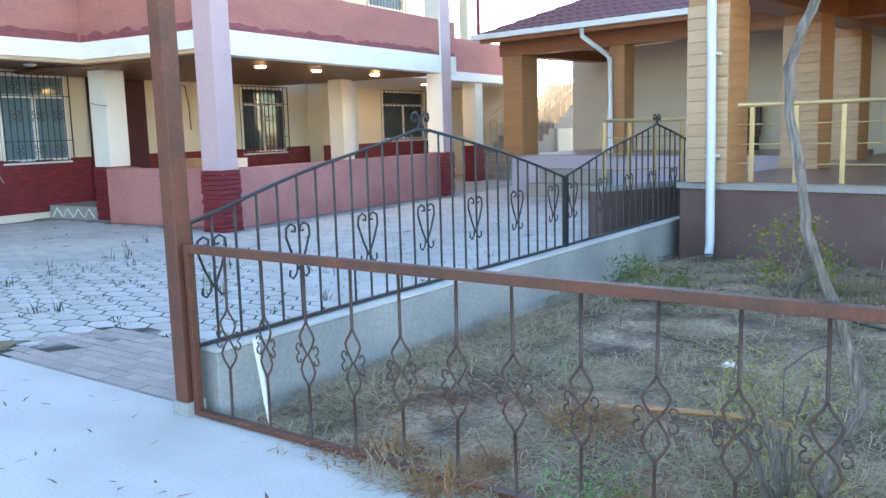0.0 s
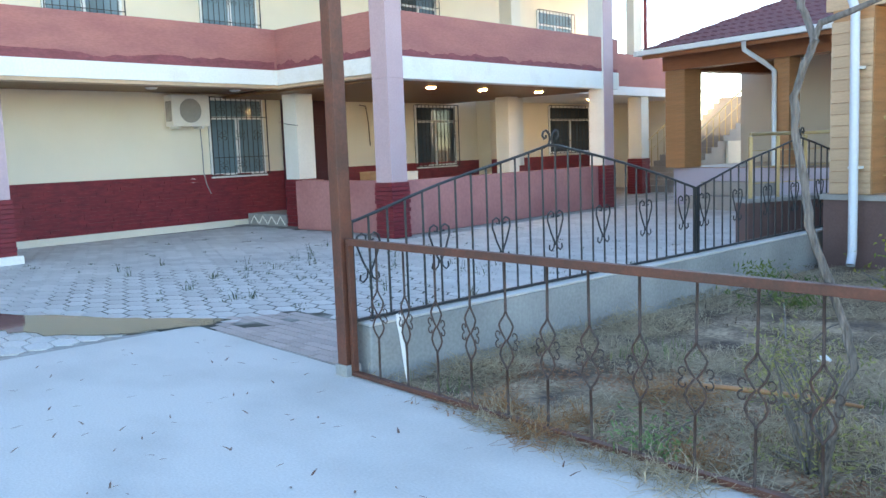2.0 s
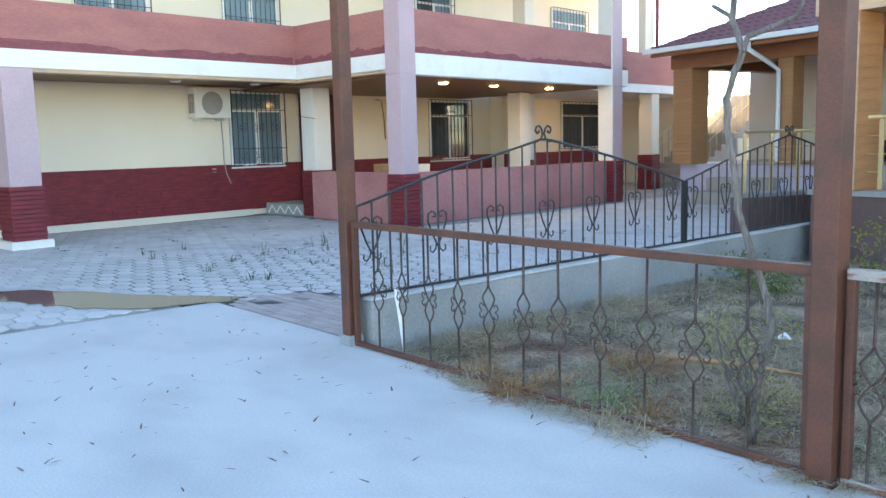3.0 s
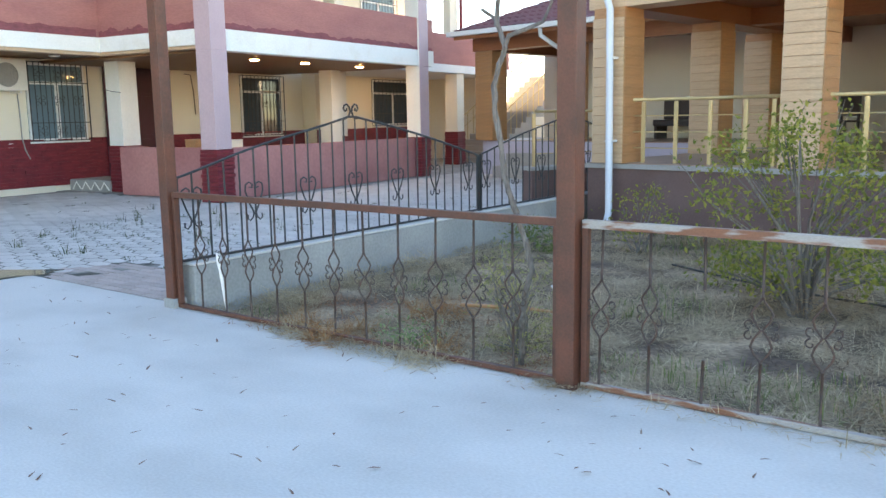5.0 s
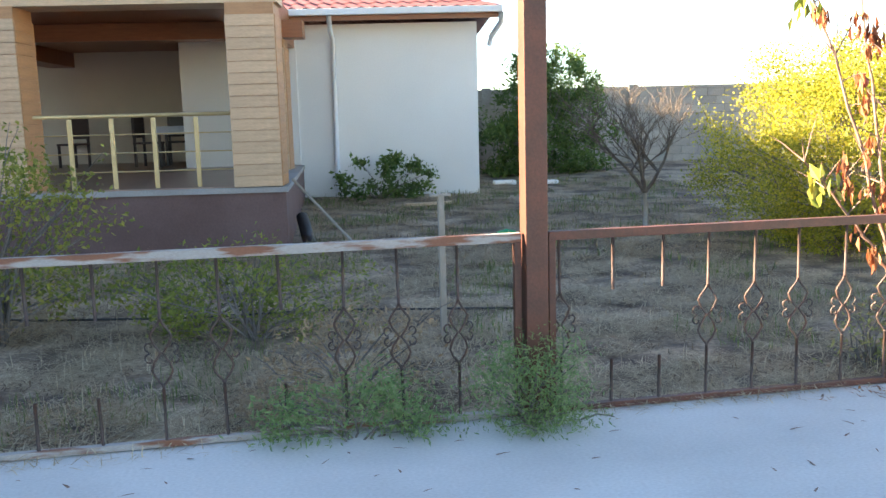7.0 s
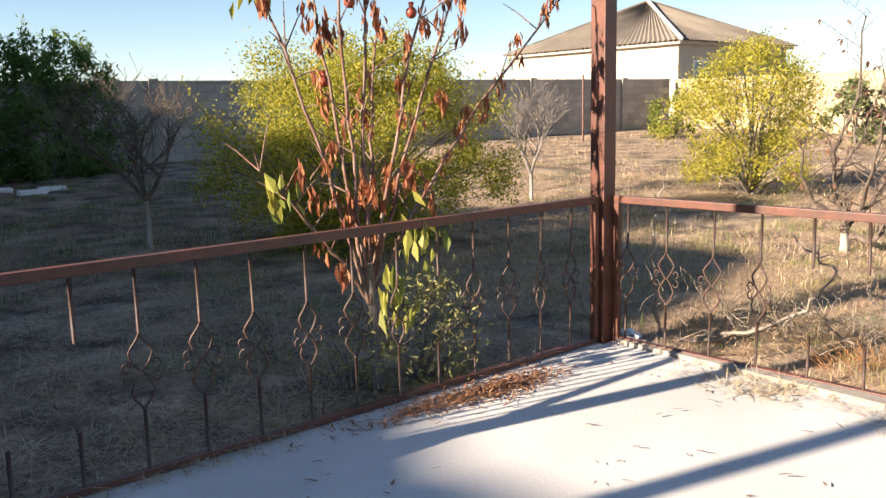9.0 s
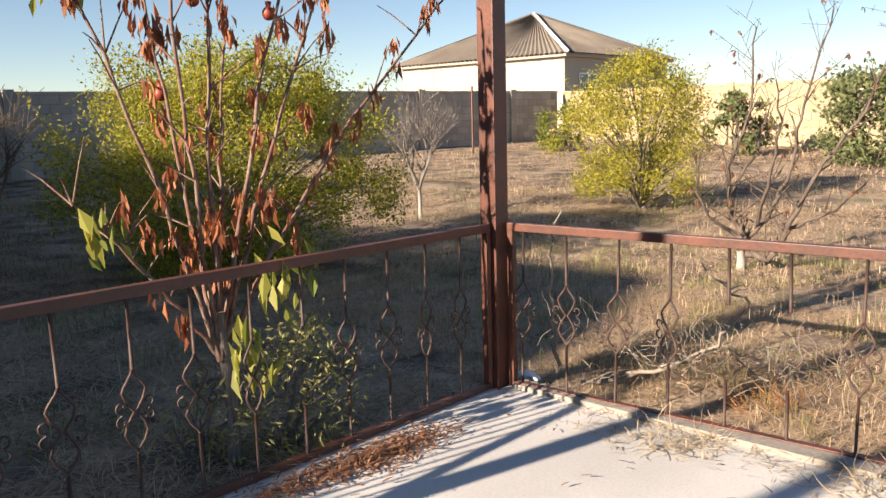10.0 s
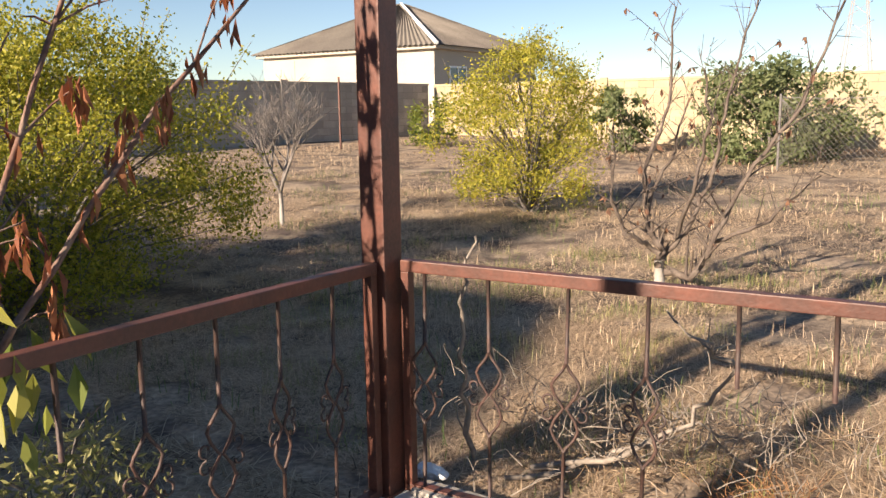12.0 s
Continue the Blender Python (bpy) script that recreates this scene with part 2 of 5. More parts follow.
def part(name, bm, material, parent, label="", smooth=False):
    me = bm if isinstance(bm, bpy.types.Mesh) else finish(bm, name, smooth)
    if not me.materials:
        me.materials.append(material)
    ob = new(name, me)
    ob.parent = parent
    if label:
        ob["label"] = label
    return ob


def thing(name, label, category, at=None, group="", kind="", bm=None, material=None, smooth=False):
    me = None
    if bm is not None:
        me = bm if isinstance(bm, bpy.types.Mesh) else finish(bm, name, smooth)
        if not me.materials:
            me.materials.append(material)
    ob = new(name, me)
    if at is not None:
        ob.matrix_world = at
    return tagged(ob, label, category, group, kind)


def boxes(*items, bevel=0.0):
    """Boxes given by two corners (x0, y0, z0, x1, y1, z1)."""
    bm = bmesh.new()
    for x0, y0, z0, x1, y1, z1 in items:
        m = Matrix.Translation(((x0 + x1) / 2, (y0 + y1) / 2, (z0 + z1) / 2)) @ Matrix.Diagonal((abs(x1 - x0), abs(y1 - y0), abs(z1 - z0), 1))
        bmesh.ops.create_cube(bm, size=1, matrix=m)
    if bevel:
        bmesh.ops.bevel(bm, geom=bm.edges[:], offset=bevel, segments=2, affect='EDGES', profile=0.6)
    return bm


def tube_into(bm, pts, radii, segs=6, cap=True):
    pts = [Vector(p) for p in pts]
    if not hasattr(radii, "__len__"):
        radii = [radii] * len(pts)
    rings = []
    ref = Vector((0.3, 0.9, 0.25)).normalized()
    for i, p in enumerate(pts):
        d = (pts[min(i + 1, len(pts) - 1)] - pts[max(i - 1, 0)]).normalized()
        a = d.cross(ref)
        if a.length < 0.1:
            a = d.cross(Vector((1, 0, 0)))
        a.normalize()
        b = d.cross(a)
        rings.append([bm.verts.new(p + (a * math.cos(2 * math.pi * k / segs) + b * math.sin(2 * math.pi * k / segs)) * radii[i]) for k in range(segs)])
    for r0, r1 in zip(rings, rings[1:]):
        for k in range(segs):
            bm.faces.new((r0[k], r0[(k + 1) % segs], r1[(k + 1) % segs], r1[k]))
    if cap:
        bm.faces.new(rings[0])
        bm.faces.new(rings[-1][::-1])
    return bm


def tube(pts, radii, segs=6):
    return tube_into(bmesh.new(), pts, radii, segs)


def prism(outline, z0, z1):
    bm = bmesh.new()
    lo = [bm.verts.new((x, y, z0)) for x, y in outline]
    hi = [bm.verts.new((x, y, z1)) for x, y in outline]
    bm.faces.new(hi)
    bm.faces.new(lo[::-1])
    for i in range(len(lo)):
        j = (i + 1) % len(lo)
        bm.faces.new((lo[i], lo[j], hi[j], hi[i]))
    return bm


def panel(a, b, c, d, thick):
    """A flat slab of some thickness through four corners."""
    bm = bmesh.new()
    v = [Vector(p) for p in (a, b, c, d)]
    n = (v[1] - v[0]).cross(v[3] - v[0]).normalized() * thick
    top = [bm.verts.new(p) for p in v]
    low = [bm.verts.new(p - n) for p in v]
    bm.faces.new(top)
    bm.faces.new(low[::-1])
    for i in range(4):
        j = (i + 1) % 4
        bm.faces.new((top[j], top[i], low[i], low[j]))
    return bm


def spiral(cx, cz, r0, r1, start, turns, n=12):
    """Points of a flat scroll in the x-z plane."""
    return [(cx + (r0 + (r1 - r0) * i / n) * math.cos(start + turns * 2 * math.pi * i / n), 0,
             cz + (r0 + (r1 - r0) * i / n) * math.sin(start + turns * 2 * math.pi * i / n)) for i in range(n + 1)]


def ground_z(x, y):
    return -0.05 + 0.022 * max(0.0, x - 11.5) + 0.034 * max(0.0, y - 4.0) * (1 if x > 6 else max(0, x / 6))


# ---- ground, slab, yard ----
def ground_height(x, y):
    return ground_z(min(x, 32.0), min(y, 18.0))


gx = np.concatenate([[-400, -150, -60, -25, -14], np.arange(-10, 0, 2.0), np.arange(0, 16, 0.25), np.arange(16, 34, 0.75), [40, 60, 150, 400]])
gy = np.concatenate([[-400, -150, -50, -20], np.arange(-10, 0, 1.0), np.arange(0, 8, 0.25), np.arange(8, 22, 0.75), [30, 60, 150, 400]])
verts, faces = [], []
for j, y in enumerate(gy):
    for i, x in enumerate(gx):
        lump = 0.035 * noise.noise(Vector((x * 1.7, y * 1.7, 0))) + 0.02 * noise.noise(Vector((x * 5, y * 5, 3)))
        free = x > 0.3 and y > 0.1 or x > 11.45
        verts.append((x, y, ground_height(x, y) + (lump if free else -0.06)))
for j in range(len(gy) - 1):
    for i in range(len(gx) - 1):
        a = j * len(gx) + i
        faces.append((a, a + 1, a + 1 + len(gx), a + len(gx)))
me = bpy.data.meshes.new("ground")
me.from_pydata(verts, [], faces)
thing("ground", "dry garden soil with straw and dead grass", "ground", kind="structure", bm=me, material=M_SOIL)

thing("pavement", "pale smooth concrete slab, slightly stained", "pavement", kind="structure",
      bm=boxes((-2.42, -9.0, -0.3, 11.4, 0.1, 0.0)), material=M_CONC)
yard = thing("yard_floor", "grey interlocking pavers with weeds in dark joints", "yard", kind="structure",
             bm=prism([(-13, -9), (-2.44, -9), (-2.44, 0.12), (-0.06, 0.12), (-0.06, 9.3), (-2, 13), (-4, 22), (-13, 22)], -0.3, -0.0075), material=M_JOINT)
part("damp_soil", prism([(-3.8 + 2.5 * math.cos(a * 0.5236) * (1 + 0.2 * math.sin(a * 2.1)), 1.5 + 2.1 * math.sin(a * 0.5236) * (1 + 0.2 * math.cos(a * 1.7))) for a in range(12)], -0.0072, -0.0006), M_JOINT_DARK, yard, "dark damp soil in the joints")


# ---- garden fence of brown steel ----
POSTS = [("A", 0.0, 0.03, 0.05), ("B", 3.57, 0.0, 0.056), ("C", 7.50, 0.03, 0.056), ("D", 11.36, 0.06, 0.055)]
for k, x, y, h in POSTS:
    p = thing("fence_post", "brown painted square steel post standing on the slab edge", "post", Matrix.Translation((x, y, 0)), "fence posts")
    part("shaft", boxes((-h, -h, -0.05, h, h, 3.3), bevel=0.006), M_RUST, p)
    part("cap", boxes((-h - 0.004, -h - 0.004, 3.3, h + 0.004, h + 0.004, 3.315)), M_RUST, p)
    part("base_plate", boxes((-h - 0.015, -h - 0.012, -0.02, h + 0.012, h + 0.012, 0.006 + 0.07 * (k == "A")), bevel=0.004), M_RENDER if k == "A" else M_RUST, p, "chipped cement foot" if k == "A" else "")


def lyre_bar(low, top, wob=0.0):
    """A twisted bar that opens into a double lozenge with small scrolls."""
    bm = bmesh.new()
    r = 0.0075
    zs, ze = top - 0.27, low + 0.26
    tube_into(bm, [(0, 0, top), (0, 0, zs)], r, 6)
    tube_into(bm, [(0, 0, ze), (0, 0, low)], r, 6)
    mid = (zs + ze) / 2
    q = (zs - ze) / 4
    for s in (-1, 1):
        pts = [(0, 0, zs), (s * 0.012, 0, zs - q * 0.3), (s * 0.04, 0, zs - q * 0.75), (s * 0.05, 0, mid + q), (s * 0.036, 0, mid + q * 0.55), (s * 0.005, 0, mid),
               (s * 0.036, 0, mid - q * 0.55), (s * 0.048, 0, mid - q), (s * 0.034, 0, ze + q * 0.6), (s * 0.008, 0, ze + q * 0.2), (0, 0, ze)]
        tube_into(bm, pts, r * 0.8, 5)
        for d in (-1, 1):
            sp = spiral(s * 0.056, mid + d * 0.03, 0.027, 0.009, -d * math.pi / 2 + (0 if s > 0 else math.pi) * 0, 0.8 * s * d, 9)
            tube_into(bm, sp, r * 0.6, 4)
    return finish(bm, "bar", True)


BAR_MESH = lyre_bar(0.03, 0.885)
STUB_TOP = finish(tube([(0, 0, 0.885), (0.004, 0, 0.62)], 0.0085, 6), "bar_stub", True)
STUB_LOW = finish(tube([(0, 0, 0.26), (0, 0, 0.03)], 0.0085, 6), "bar_stub", True)


def fence_panel(start, end, first, step, worn, label, stub=()):
    a, b = Vector(start), Vector(end)
    d = (b - a)
    length = d.length
    ang = math.degrees(math.atan2(d.y, d.x))
    f = thing("garden_fence", label, "fence", pose(a.x, a.y, 0, 0, 0, ang), "garden fence panels")
    part("top_rail", boxes((0, -0.022, 0.885, length, 0.022, 0.93), bevel=0.004), M_RUST_WORN if worn else M_RUST, f, "flaking paint top rail" if worn else "")
    part("bottom_rail", boxes((0, -0.02, 0.005, length, 0.02, 0.035), bevel=0.003), M_RUST_WORN if worn else M_RUST, f)
    part("side_bar", boxes((0, -0.02, 0.035, 0.035, 0.02, 0.885), bevel=0.003), M_RUST, f)
    part("side_bar", boxes((length - 0.035, -0.02, 0.035, length, 0.02, 0.885), bevel=0.003), M_RUST, f)
    x, i = first, 0
    while x < length - 0.1:
        for me in ((STUB_TOP, STUB_LOW) if i in stub else (BAR_MESH,)):
            ob = part("bar_stub" if i in stub else "bar", me, M_RUST, f)
            ob.location = (x, 0, 0)
            ob.rotation_euler = (0, random.uniform(-0.02, 0.02), random.uniform(-0.3, 0.3))
        x += step
        i += 1
    return f


BAR_MESH.materials.append(M_BAR)
STUB_TOP.materials.append(M_BAR)
STUB_LOW.materials.append(M_BAR)
fence_panel((0.06, 0.03), (3.50, 0.02), 0.29, 0.285, False, "brown wrought steel garden fence panel with lozenge bars")
fence_panel((3.64, 0.02), (7.43, 0.03), 0.10, 0.281, True, "garden fence panel with flaking whitish top rail", stub=(2, 5, 6, 9))
fence_panel((7.57, 0.03), (11.29, 0.05), 0.07, 0.262, False, "brown wrought steel garden fence panel beside a sapling", stub=(1, 2, 9))
fence_panel((11.40, -0.01), (11.62, -4.2), 0.08, 0.287, False, "sunlit brown wrought steel fence panel at the slab end", stub=(4, 5))
curb = thing("slab_edge_beam", "weathered timber edge board along the slab", "edging", bm=boxes((11.36, -1.95, -0.05, 11.47, -0.05, 0.028), bevel=0.006), material=M_TIMBER)


# ---- dwarf wall with black railing ----
wall = thing("wall_dwarf", "low grey cement rendered wall", "wall", kind="structure", bm=boxes((-0.07, 0.13, -0.3, 0.13, 8.25, 0.325), bevel=0.012), material=M_RENDER)
thing("wall_coping", "pale cement top of the low wall", "wall", kind="structure", bm=boxes((-0.075, 0.125, 0.327, 0.135, 8.25, 0.345), bevel=0.005), material=M_CONC)


def crest(s, length, z0, peak, at, z1):
    """Top line of a railing panel: rises almost straight to a pointed crest."""
    if s < at:
        u = s / at
        return z0 + (peak - z0) * (u + 0.10 * math.sin(math.pi * u) ** 2 * (1 - u))
    u = (length - s) / (length - at)
    return z1 + (peak - z1) * (u + 0.06 * math.sin(math.pi * u))


def heart_mesh():
    bm = bmesh.new()
    for s in (-1, 1):
        tube_into(bm, [(0, 0, 0.62), (s * 0.05, 0, 0.72), (s * 0.09, 0, 0.83), (s * 0.085, 0, 0.885), (s * 0.05, 0, 0.905), (s * 0.018, 0, 0.885), (s * 0.02, 0, 0.855), (s * 0.045, 0, 0.86)], 0.0075, 5)
        tube_into(bm, [(s * 0.012, 0, 0.66), (s * 0.02, 0, 0.6), (s * 0.05, 0, 0.57), (s * 0.075, 0, 0.59), (s * 0.07, 0, 0.625)], 0.0065, 5)
    return finish(bm, "heart_scroll", True)


HEART = heart_mesh()
HEART.materials.append(M_IRON)


def iron_railing(y0, y1, z0, peak, at, z1, first, step, label):
    length = y1 - y0
    f = thing("iron_railing", label, "railing", pose(0.02, y0, 0, 0, 0, 90), "yard railing panels")
    n = 40
    part("top_bar", tube([(length * i / n, 0, crest(length * i / n, length, z0, peak, at, z1)) for i in range(n + 1)], 0.012, 6), M_IRON, f, smooth=True)
    part("bottom_bar", boxes((0, -0.012, 0.352, length, 0.012, 0.372)), M_IRON, f)
    for s in (-1, 1):
        curl = [(at + s * x, 0, peak + z) for x, z in ((0.09, -0.03), (0.03, 0.0), (0.010, 0.04), (0.022, 0.085), (0.055, 0.112), (0.092, 0.10), (0.102, 0.068), (0.082, 0.045), (0.058, 0.055), (0.06, 0.075))]
        part("crest_scroll", tube(curl, 0.0095, 5), M_IRON, f, smooth=True)
    for e in (0.0, length):
        part("end_post", boxes((e - 0.012, -0.012, 0.34, e + 0.012, 0.012, crest(e, length, z0, peak, at, z1))), M_IRON, f)
    k, s = 0, first
    while s < length - 0.03:
        part("bar", tube([(s, 0, 0.36), (s, 0, crest(s, length, z0, peak, at, z1))], 0.009, 6), M_IRON, f)
        if k % 4 == 0:
            h = part("heart_scroll", HEART, M_IRON, f)
            h.location = (s, 0.012, 0.04)
            h.scale = (1.1, 1, 1)
        k += 1
        s += step
    return f


iron_railing(0.09, 4.36, 1.03, 1.50, 2.06, 1.01, 0.15, 0.1635, "black wrought iron railing with heart scrolls and a crest")
iron_railing(4.41, 8.12, 1.02, 1.475, 2.24, 1.14, 0.14, 0.1675, "black wrought iron railing with heart scrolls by the terrace")

# ---- two-storey house ----
HOUSE = pose(-11.7, 3.5, 0.0, 0, 0, 5.5)
house = thing("house", "two-storey cream house with dark red base and faded red balconies", "house", HOUSE)


def hpart(name, material, *items, bevel=0.0, label="", parent=None):
    return part(name, boxes(*items, bevel=bevel), material, parent or house, label)


Y0, Y1 = -16.0, 16.8
hpart("wall", M_CREAM, (-0.3, Y0, 0.0, 0.0, Y1, 6.6), label="cream plaster wall")
hpart("wall", M_CREAM, (-10.0, Y0, 0.0, -0.3, Y0 + 0.3, 6.6))
hpart("wall", M_CREAM, (-10.0, Y1 - 0.3, 0.0, -0.3, Y1, 6.6))
hpart("wall", M_CREAM, (-10.0, Y0, 0.0, -9.7, Y1, 6.6))
hpart("base_course", M_RED, (0.0, Y0, 0.12, 0.035, 13.5, 1.13), label="dark red stone-patterned base")
courses = []
rc = random.Random(5)
for r in range(14):
    y = -9.0 + rc.uniform(0, 0.4)
    while y < 9.0:
        step = rc.uniform(0.25, 0.7)
        d = rc.uniform(0.040, 0.062)
        courses.append((0.036, y, 0.125 + 0.0715 * r, d, min(y + step - 0.008, 13.0), 0.125 + 0.0715 * (r + 1) - 0.007))
        y += step
vs, fs = [], []
for x0, y0, z0, x1, y1, z1 in courses:
    k = len(vs)
    vs += [(x1, y0, z0), (x1, y1, z0), (x1, y1, z1), (x1, y0, z1), (x0, y0, z0), (x0, y1, z0), (x0, y1, z1), (x0, y0, z1)]
    fs += [(k, k + 1, k + 2, k + 3), (k + 3, k + 2, k + 6, k + 7), (k, k + 3, k + 7, k + 4), (k + 1, k + 5, k + 6, k + 2), (k, k + 4, k + 5, k + 1)]
me = bpy.data.meshes.new("stone_facing")
me.from_pydata(vs, [], fs)
part("stone_facing", me, M_RED, house, "dark red narrow facing stones")["kind"] = "stuff"
hpart("kerb", M_CREAM2, (0.0, Y0, -0.02, 0.11, 2.05, 0.13), label="pale cement kerb")
# left balcony
for name, m, z0, z1, dx in (("balcony_band", M_BAND, 2.80, 3.08, 0.0), ("balcony_parapet", M_PARAPET, 3.08, 3.84, -0.02)):
    hpart(name, m, (2.05 + dx, Y0, z0, 2.33 + dx, 2.0, z1), bevel=0.01)
    hpart(name, m, (2.335 + dx, 1.72 - dx, z0, 5.33 + dx, 2.0, z1), bevel=0.01)
    hpart(name, m, (5.05 + dx, 2.005, z0 - 0.1 * (m is M_BAND), 5.33 + dx, 9.2, z1), bevel=0.01)


def damp_strip(name, a, c, z0, h, seed):
    """A thin dark stain with a ragged upper edge along a parapet face."""
    a, c = Vector(a), Vector(c)
    bm = bmesh.new()
    n = 90
    low, top = [], []
    for i in range(n + 1):
        p = a.lerp(c, i / n)
        k = h * (0.75 + 0.7 * noise.noise(Vector((i * 0.13, seed, 0))) + 0.35 * noise.noise(Vector((i * 0.6, seed, 4))))
        low.append(bm.verts.new((p.x, p.y, z0)))
        top.append(bm.verts.new((p.x, p.y, z0 + max(k, 0.03))))
    for i in range(n):
        bm.faces.new((low[i], low[i + 1], top[i + 1], top[i]))
    part(name, bm, M_STAIN, house, "damp stained dark red strip")


damp_strip("damp_stain", (2.315, Y0, 0), (2.315, 1.69, 0), 3.085, 0.19, 1)
damp_strip("damp_stain", (2.33, 1.734, 0), (5.3, 1.734, 0), 3.085, 0.16, 2)
damp_strip("damp_stain", (5.316, 2.01, 0), (5.316, 9.15, 0), 3.085, 0.13, 3)

hpart("soffit", M_SOFFIT, (0.0, Y0, 2.80, 2.05, 2.0, 2.86), (0.0, 2.0, 2.70, 5.05, 9.2, 2.76), label="brown wooden veranda ceiling")
hpart("balcony_floor", M_BAND, (0.0, Y0, 2.87, 2.05, 2.0, 3.02), (0.0, 2.0, 2.80, 5.05, 9.2, 3.0))
hpart("fascia", M_SIDING, (2.0, Y0, 2.74, 2.30, 1.95, 2.80), (2.3, 1.76, 2.74, 5.28, 1.95, 2.80), label="weathered timber edge board")


def column(x, y, h, base_m, shaft_m, z0=0.0, zb=0.97, zt=2.8, upper=None, label=""):
    c = part("column", boxes((x - h, y - h, zb, x + h, y + h, zt), bevel=0.01), shaft_m, house, label)
    rows = max(1, int((zb - z0) / 0.07)) if base_m is M_RED else 1
    step = (zb - z0) / rows
    proud = [random.Random(x * 7 + y + r).uniform(0.008, 0.03) for r in range(rows)]
    bm = bmesh.new()
    loops = []
    for r, p in enumerate(proud):
        lo, hi = z0 + step * r, z0 + step * (r + 1)
        for z, q in ((lo, 0.004), (lo + 0.006, p), (hi - 0.006, p), (hi, 0.004)):
            loops.append([bm.verts.new((x + a * (h + q), y + b * (h + q), z)) for a, b in ((-1, -1), (1, -1), (1, 1), (-1, 1))])
    for l0, l1 in zip(loops, loops[1:]):
        for k in range(4):
            bm.faces.new((l0[k], l0[(k + 1) % 4], l1[(k + 1) % 4], l1[k]))
    bm.faces.new(loops[0][::-1])
    bm.faces.new(loops[-1])
    bmesh.ops.remove_doubles(bm, verts=bm.verts[:], dist=0.0005)
    part("column_base", bm, base_m, c, "dark red base of narrow stones" if base_m is M_RED else "white base")
    if upper:
        part("upper_shaft", boxes((x - h, y - h, zt, x + h, y + h, 6.4), bevel=0.01), upper, c)
    return c


column(2.12, -3.55, 0.24, M_RED, M_LILAC, zt=2.79, z0=0.12, label="lilac painted column")
part("column_kerb", boxes((1.8, -3.87, -0.02, 2.46, -3.23, 0.125), bevel=0.01), M_COLWHITE, house)
column(1.62, 2.73, 0.22, M_RED, M_COLWHITE, zt=2.79, label="white painted column")
column(5.21, 1.85, 0.19, M_RED, M_LILAC, zb=0.95, zt=2.69, upper=M_LILAC, label="lilac painted corner column")
column(5.16, 8.70, 0.20, M_RED, M_LILAC, zb=0.97, zt=2.69, upper=M_LILAC, label="lilac painted corner column with one white side")
hpart("column_side", M_COLWHITE, (4.962, 8.485, 0.98, 5.345, 8.499, 6.4), label="white painted column side")
column(2.62, 8.43, 0.2, M_COLWHITE, M_COLWHITE, zb=0.3, zt=2.69, label="white veranda column")
column(1.9, 9.6, 0.2, M_RED, M_COLWHITE, zt=2.69, upper=M_CREAM2)
# plum entrance door with two leaves
ed = hpart("entrance_door", M_PLUM, (0.064, 3.47, 0.16, 0.10, 4.89, 2.72), label="dark plum painted double entrance door")
for y0, y1 in ((3.55, 4.16), (4.20, 4.81)):
    for z0, z1 in ((0.28, 1.05), (1.15, 2.05), (2.12, 2.6)):
        part("door_panel", boxes((0.10, y0 + 0.06, z0, 0.115, y1 - 0.06, z1), bevel=0.006), M_PLUM, ed)
part("door_handle", boxes((0.10, 4.10, 1.08, 0.15, 4.13, 1.22), bevel=0.004), M_GUTTER, ed)
# step with a white zigzag under the veranda
vs_ = hpart("veranda_step", M_GREY, (0.04, 2.45, -0.02, 1.39, 3.4, 0.24), bevel=0.008, label="grey cement step with a white zigzag")
for i in range(4):
    x = 0.14 + 0.31 * i
    part("zigzag_line", tube([(x, 2.446, 0.03), (x + 0.13, 2.446, 0.19), (x + 0.28, 2.446, 0.03)], 0.016, 5), M_COLWHITE, vs_)
for y in (10.5, 11.1):
    hpart("wall_hook", M_BLACK, (0.0, y, 1.94, 0.03, y + 0.05, 2.0))
part("hanging_wire", tube([(0.02, 5.9, 2.62), (0.02, 6.1, 2.6), (0.03, 6.16, 2.2), (0.02, 6.2, 1.62)], 0.012, 5), M_BARK_BROWN, house, smooth=True)
# low veranda wall
hpart("veranda_wall", M_LOWWALL, (2.2, 2.12, 0.0, 5.0, 2.3, 0.96), (1.845, 2.55, 0.0, 2.38, 2.7, 0.96), (2.2, 2.305, 0.0, 2.38, 2.545, 0.96), (5.02, 2.12, 0.0, 5.2, 8.47, 0.96), bevel=0.012, label="pink painted low veranda wall")
hpart("veranda_floor", M_GREY, (0.0, 3.41, 0.0, 4.99, 9.5, 0.16), (2.39, 2.31, 0.0, 4.99, 3.4, 0.16))
# annex
hpart("annex_wall", M_CREAM, (0.0, 10.4, -0.3, 0.5, 16.6, 2.8))
hpart("annex_base", M_RED, (0.501, 10.4, 0.12, 0.535, 16.4, 1.13))
hpart("annex_wall", M_CREAM, (0.54, 16.4, -0.3, 3.4, 16.6, 2.738))
hpart("annex_balcony", M_PARAPET, (3.45, 9.3, 2.98, 3.7, 16.7, 3.85), bevel=0.01, label="faded red annex parapet")
hpart("annex_band", M_BAND, (0.5, 9.3, 2.74, 3.74, 16.75, 2.975), bevel=0.01)
column(3.45, 13.45, 0.21, M_RED, M_CREAM2, zb=1.0, zt=2.73)
part("upper_column", boxes((3.2, 13.25, 3.0, 3.44, 13.7, 6.4)), M_CREAM2, house)
part("rain_pipe", tube([(3.5, 13.8, 6.4), (3.5, 13.8, 3.86)], 0.05, 8), M_RED, house, "dark red rain pipe")
